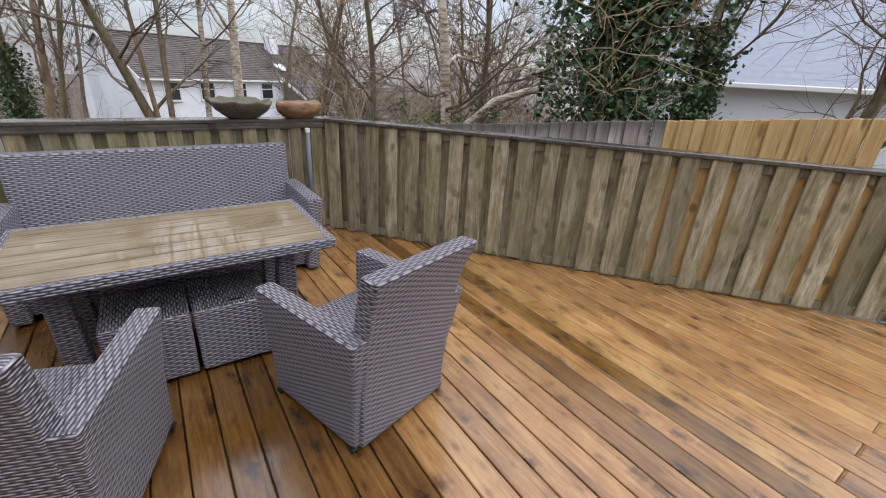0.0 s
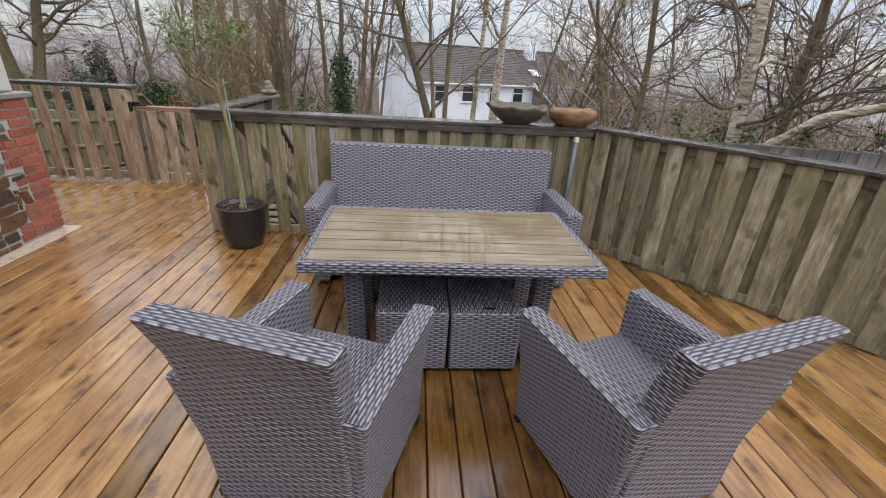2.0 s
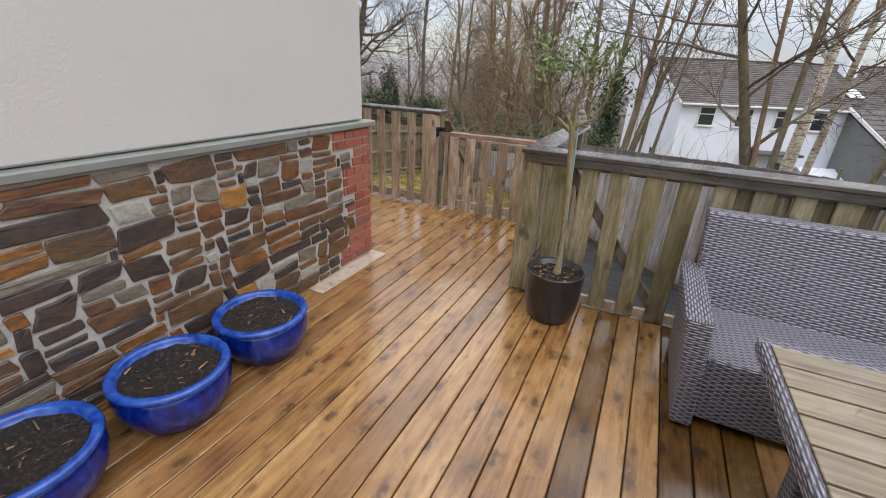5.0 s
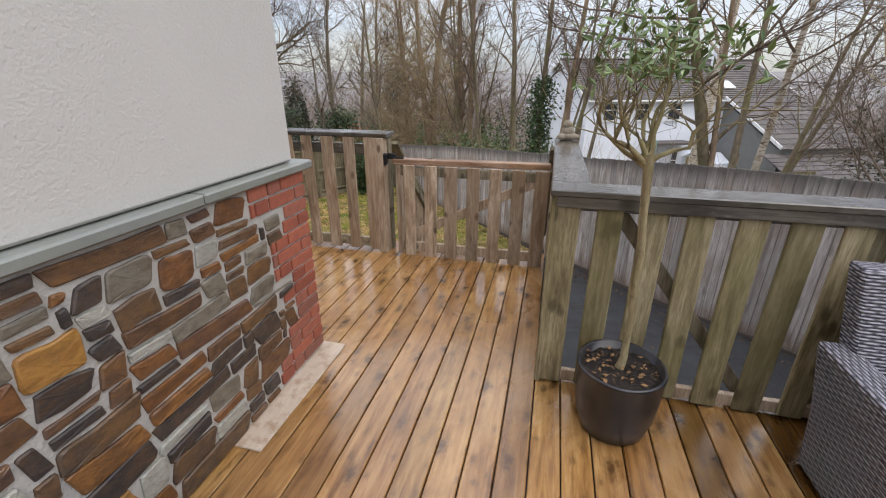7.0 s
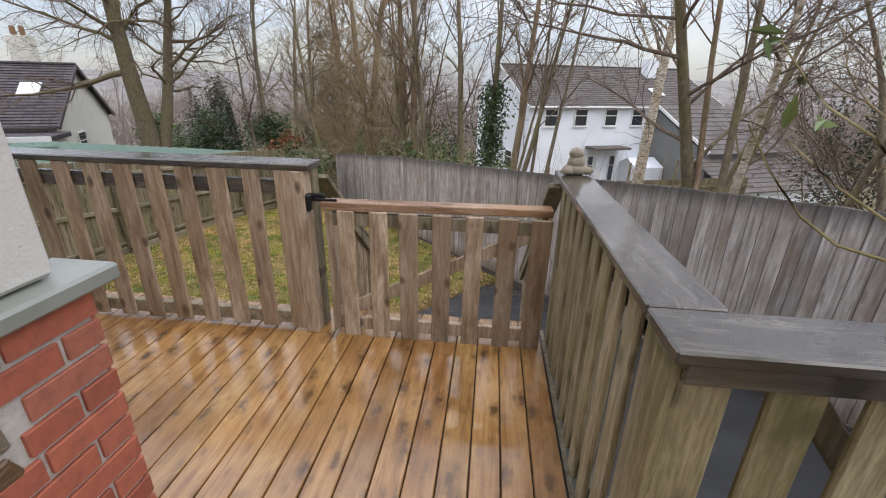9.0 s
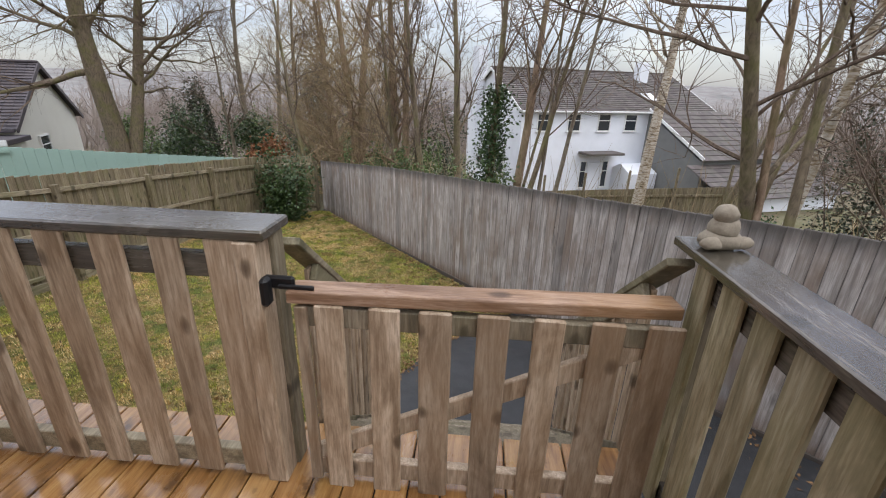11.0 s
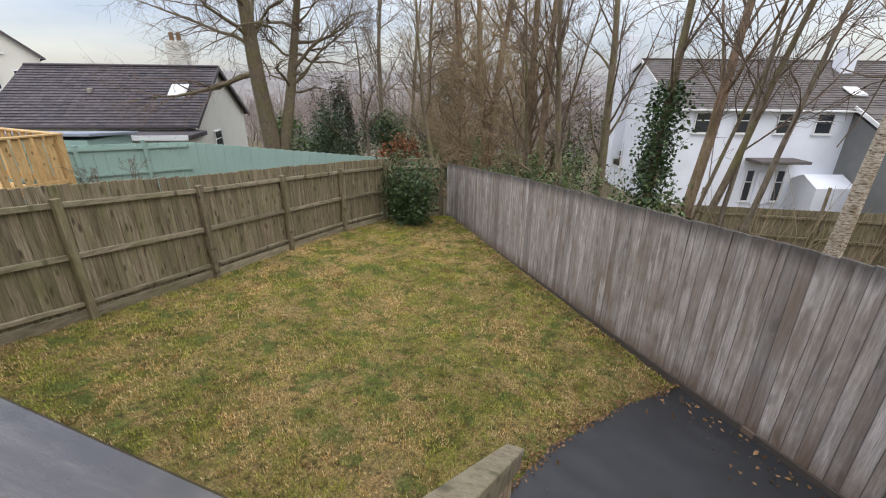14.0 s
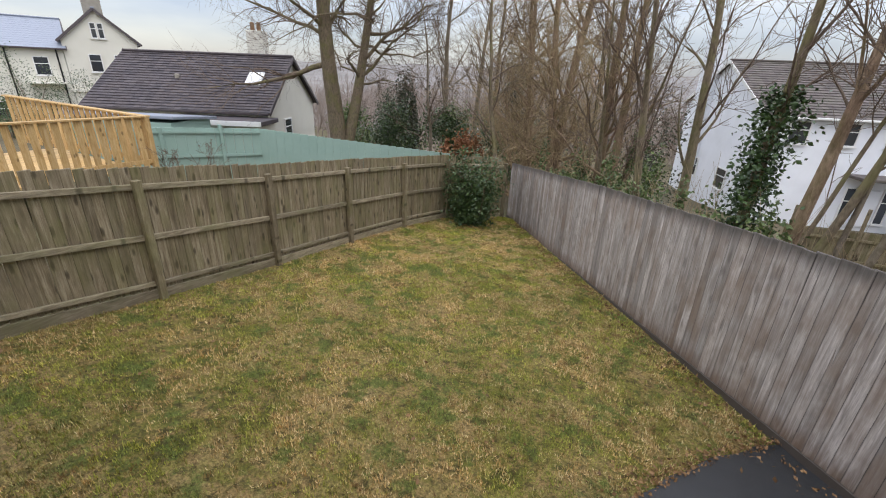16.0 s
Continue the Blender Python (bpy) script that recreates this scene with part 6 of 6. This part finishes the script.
# the birch's low leaning limb
rg = random.Random(40)
lv, lf = [], []
tube(lv, lf, [(Vector((3.35, 5.0, -1.2)), 0.07), (Vector((3.5, 4.9, 0.3)), 0.065), (Vector((3.62, 4.8, 0.92)), 0.06), (Vector((3.85, 4.55, 1.24)), 0.052), (Vector((4.15, 4.3, 1.38)), 0.045), (Vector((4.45, 4.1, 1.47)), 0.038), (Vector((4.9, 3.9, 1.75)), 0.02)], 8)
tagged(mesh_ob("birch_trunk", lv, lf, M_BIRCH, None, True), "low leaning pale birch trunk behind the fence", "tree trunk")

# far woods: a few trees with haze-coloured twigs set again and again
far = []
for i in range(4):
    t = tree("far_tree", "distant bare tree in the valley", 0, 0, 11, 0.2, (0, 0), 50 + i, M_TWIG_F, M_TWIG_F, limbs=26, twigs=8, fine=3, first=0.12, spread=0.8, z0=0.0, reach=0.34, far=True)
    far.append(t)
rg = random.Random(60)
spots = []
while len(spots) < 74:
    x, y = rg.uniform(-70, 60), rg.uniform(42, 120)
    if abs(x) > y * 1.1 or (-6 < x < 20 and y < 56) or any(math.hypot(x - a, y - b) < 4 for a, b in spots):
        continue
    spots.append((x, y))
for i, (x, y) in enumerate(spots):
    k = rg.uniform(0.65, 1.15)
    if i < 4:
        far[i].matrix_world = pose(x, y, ground_z(x, y) - 0.3)
    else:
        copy_thing(far[i % 4], pose(x, y, ground_z(x, y) - 0.3, 0, 0, rg.uniform(0, 360)))


# brown winter woods over the valley floor
rg = random.Random(61)
wv, wf = [], []
for _ in range(420):
    cx, cy = rg.uniform(-130, 110), rg.uniform(44, 170)
    if (-8 < cx < 24 and cy < 58) or abs(cx) > cy * 1.15:
        continue
    k = rg.uniform(0.6, 1.2) * (1 + cy / 200)
    for _ in range(34):
        p = Vector((cx + rg.gauss(0, 1.6), cy + rg.gauss(0, 1.6), 0))
        p.z = ground_z(p.x, p.y) + rg.uniform(0, 1.5)
        tube(wv, wf, shoot(rg, p, Vector((rg.gauss(0, 0.35), rg.gauss(0, 0.35), 1)), 0.07 * k, 0.015, rg.uniform(3.0, 6.5) * k, 4, 0.18, 0.0), 3)
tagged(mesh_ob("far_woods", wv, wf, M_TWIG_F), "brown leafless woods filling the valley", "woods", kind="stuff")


def bush(name, label, x, y, w, d, h, mat, seed, count, size, z0=None, stem=True):
    """a crown of leaves in clumps with gaps"""
    rg = random.Random(seed)
    z = ground_z(x, y) if z0 is None else z0
    lv, lf, tv, tf = [], [], [], []
    clumps = [Vector((x + w * rg.gauss(0, 0.34), y + d * rg.gauss(0, 0.34), z + h * rg.uniform(0.05, 1.0) ** 0.8)) for _ in range(max(8, count // 90))]
    for i in range(count):
        c = clumps[i % len(clumps)]
        f = max(0.4, 1.25 - (c.z - z) / h)
        q = c + Vector((rg.gauss(0, 0.17) * w * f, rg.gauss(0, 0.17) * d * f, rg.gauss(0, 0.10) * h))
        q.z = max(q.z, z + 0.03)
        leaf(lv, lf, rg, q, size * rg.uniform(0.6, 1.3), 0.15)
    for c in clumps[:14]:
        tube(tv, tf, [(Vector((x, y, z - 0.05)), 0.03), (Vector((x, y, z)).lerp(c, 0.6) + Vector((0, 0, 0.1)), 0.018), (c, 0.006)], 4)
    b = thing(name, label, "shrub")
    mesh_ob("stem", tv, tf, M_TWIG, b)
    mesh_ob("foliage", lv, lf, mat, b)
    return b


bush("evergreen_shrub", "tall dark glossy evergreen behind the fence", 5.38, 3.80, 1.15, 1.15, 4.2, M_HOLLY, 70, 12500, 0.10, -0.8)
bush("evergreen_shrub", "bright green low shrub behind the fence", 3.9, 5.9, 1.0, 0.9, 1.5, M_HEDGE, 71, 1800, 0.07, -0.3)
for i, (x, y, w, d, h, mt, n) in enumerate(((-15.4, 28.6, 2.0, 1.4, 3.7, M_SHRUB, 4200), (-18.2, 27.0, 2.2, 1.4, 3.6, M_SHRUB, 4600), (-20.6, 25.6, 2.0, 1.4, 3.3, M_HEDGE, 3600), (-24, 33, 3.4, 1.8, 3.2, M_SHRUB, 3400), (-16.8, 31.0, 2.6, 1.4, 4.2, M_HEDGE, 3800), (-13.6, 31.5, 2.6, 1.4, 3.9, M_SHRUB, 3800), (-11.4, 29.0, 2.4, 1.4, 3.5, M_HEDGE, 3200),
                                            (-20.0, 30.8, 1.2, 1.2, 5.6, M_YEW, 4200), (-13.6, 34.5, 2.2, 2.0, 8.0, M_DRAB, 6500), (-12.4, 23.6, 1.4, 1.1, 2.3, M_RUSSET, 2600), (6.3, 14.8, 1.6, 1.4, 5.0, M_YEW, 4800), (-9.8, 30, 3.4, 1.6, 2.4, M_HEDGE, 2400), (-5.5, 17.6, 1.2, 0.8, 1.9, M_HEDGE, 1500),
                                            (-7.0, 20.0, 1.4, 1.0, 2.0, M_HEDGE, 1500), (-30, 40, 5, 2, 4, M_YEW, 2600), (-12, 38, 4, 2, 5, M_YEW, 3000), (-5.0, 33, 2.0, 2.0, 5.5, M_YEW, 2400), (5.5, 17.0, 1.6, 1.2, 2.2, M_HOLLY, 1800),
                                            (-27, 38, 3, 2, 5.5, M_YEW, 2600), (-33, 14.5, 4.0, 1.4, 1.8, M_SHRUB, 2200), (-40, 21.0, 3.0, 3.0, 3.6, M_SHRUB, 2000), (-39, 17.5, 2.0, 2.5, 4.2, M_SHRUB, 1600))):
    bush("shrub", ("russet winter hedge beyond the fence" if mt is M_RUSSET else "dark conifer in the valley" if mt in (M_YEW, M_DRAB) else "evergreen shrub beyond the fence"), x, y, w, d, h, mt, 80 + i, n, 0.16 if y > 22 else 0.09)

for i, (s, o, h) in enumerate(((-9.2, 1.4, 2.6), (-7.6, 1.3, 2.4), (-6.3, 1.6, 2.6), (-5.0, 1.2, 2.3), (-8.4, 2.6, 3.2), (-3.2, 1.4, 2.2))):
    p = Vector((BX, BY, 0)) + BD * s + BN * o
    bush("shrub", "bright green shrub behind the boundary fence", p.x, p.y, 0.9, 0.9, h, M_HEDGE, 110 + i, 1500, 0.09)

tree("bare_shrub", "small leafless shrub before the green fence", -14.9, 12.45, 1.5, 0.02, (0, 0), 45, M_TWIG, M_TWIG, limbs=7, twigs=3, fine=2, first=0.15, spread=0.8, z0=-1.75, stems=5, fan=0.35, reach=0.5)

# pale climbing stems over the evergreen
rg = random.Random(44)
tv, tf = [], []
for _ in range(130):
    p = Vector((rg.uniform(4.4, 5.6), rg.uniform(3.3, 4.3), rg.uniform(0.3, 2.6)))
    tube(tv, tf, shoot(rg, p, Vector((rg.gauss(-0.1, 0.5), rg.gauss(-0.1, 0.5), rg.uniform(-0.2, 1))), 0.009, 0.003, rg.uniform(0.7, 1.9), 8, 0.28, -0.02), 3)
tagged(mesh_ob("climbing_stems", tv, tf, M_TWIG_Y), "tangle of pale dead climbing stems", "climber", kind="stuff")

# bramble stems along the fence
rg = random.Random(90)
tv, tf = [], []
for _ in range(420):
    s = rg.uniform(-9.5, 1.5)
    o = rg.uniform(0.8, 2.2)
    p = Vector((BX, BY, 0)) + BD * s + BN * o
    p.z = ground_z(p.x, p.y)
    tube(tv, tf, shoot(rg, p, Vector((rg.gauss(0.1, 0.2), rg.gauss(0.08, 0.2), 1)), 0.008, 0.002, rg.uniform(1.6, 3.2), 7, 0.11, -0.01), 3)
tagged(mesh_ob("bramble", tv, tf, M_TWIG_Y), "tangle of tan bramble stems behind the fence", "undergrowth", kind="stuff")
lv, lf = [], []
for _ in range(9000):
    s = rg.uniform(-10.5, 1.0)
    p = Vector((BX, BY, 0)) + BD * s + BN * rg.uniform(0.3, 2.2)
    p.z = ground_z(p.x, p.y) + rg.random() ** 1.6 * 2.0
    if noise.noise((p.x * 0.8, p.y * 0.8, 2)) > -0.1:
        leaf(lv, lf, rg, p, rg.uniform(0.05, 0.11), 0.1)
tagged(mesh_ob("undergrowth", lv, lf, M_HEDGE), "low green undergrowth behind the fence", "undergrowth", kind="stuff")

# distant houses on the hillside
rg = random.Random(95)
for i in range(16):
    x, y = rg.uniform(-90, 90), rg.uniform(130, 230)
    b = thing("distant_house", "tiny pale house on the far hillside", "house", pose(x, y, ground_z(x, y) + 1.0, 0, 0, rg.uniform(-40, 40)), group="houses across the valley")
    part("wall", gable_walls(9, 7, -4, 3.4, 5.6), M_WHITE if i % 2 else M_CREAM, b)
    bm = bmesh.new()
    for sd in (1, -1):
        box(bm, (0, 0, 0), (9.6, 4.5, 0.15), 0, pose(4.5, 3.5 - sd * 1.85, 4.55, sd * 32, 0, 0))
    part("roof", bm, M_TILE_G, b)

# ---- deck ----
DECK_B = shared("deck_board", boxed((0, 0.5, -0.014), (0.1315, 1, 0.028), 0.004), M_DECK)
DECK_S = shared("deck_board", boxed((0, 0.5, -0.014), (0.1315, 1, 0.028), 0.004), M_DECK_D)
deck = thing("deck", "wet brown timber decking laid in long boards", "floor", kind="structure")
PITCH, X0 = 0.1378, -2.038
rng = random.Random(3)


def deck_end(x):
    if x < -1.97:
        return 6.05
    if x < 1.43:
        return 4.22
    return 4.05 - (x - 1.43) * 3.63 / 2.87 + 0.1


# picks the boards in the shade-coloured copy, mostly those by the furniture
shade_pick = random.Random(8)
for i in range(-42, 62):
    x = X0 + PITCH * (i + 0.5)
    end = deck_end(x)
    lo = WY + 0.0 if x < WX - 0.02 else -3.5
    cuts = [lo]
    if end - lo > 4.5:
        cuts.append(lo + 3.1 + 0.5 * (i % 2))
    cuts.append(end)
    for a, b in zip(cuts, cuts[1:]):
        if b - a > 0.05:
            piece("deck_board", DECK_S if shade_pick.random() < (0.85 if -0.9 < x < 0.7 else 0.3 if -1.4 < x < 1.2 else 0.04) else DECK_B, deck, pose(x, a + 0.0015, rng.uniform(-0.001, 0.001)) @ scale_m(1, b - a - 0.003, 1))
bm = bmesh.new()
for y in (-3.0, -1.5, 0.0, 1.5, 3.0, 3.95):
    far_x = min(6.5, 1.38 + (4.05 - y) * 0.79)
    box(bm, ((far_x - 3.3) / 2, y, -0.12), (far_x + 3.3, 0.06, 0.17))
box(bm, (-4.7, 5.0, -0.12), (5.3, 0.06, 0.17))
box(bm, (-4.7, 5.98, -0.12), (5.3, 0.06, 0.17))
box(bm, (-0.3, 4.19, -0.12), (3.4, 0.04, 0.17))
box(bm, (-2.02, 5.1, -0.12), (0.04, 1.8, 0.17))
part("joists", bm, M_FENCE_D, deck, "dark timber joists")
# unseen dark sheet, added to blacken the board gaps and stop light there
bm = boxed((-0.95, 0.35, -0.037), (4.75, 7.6, 0.012))
box(bm, (-4.8, 5.1, -0.037), (5.55, 1.86, 0.012))
part("membrane", bm, M_IRON, deck, "added dark sheet that blackens the gaps between boards")
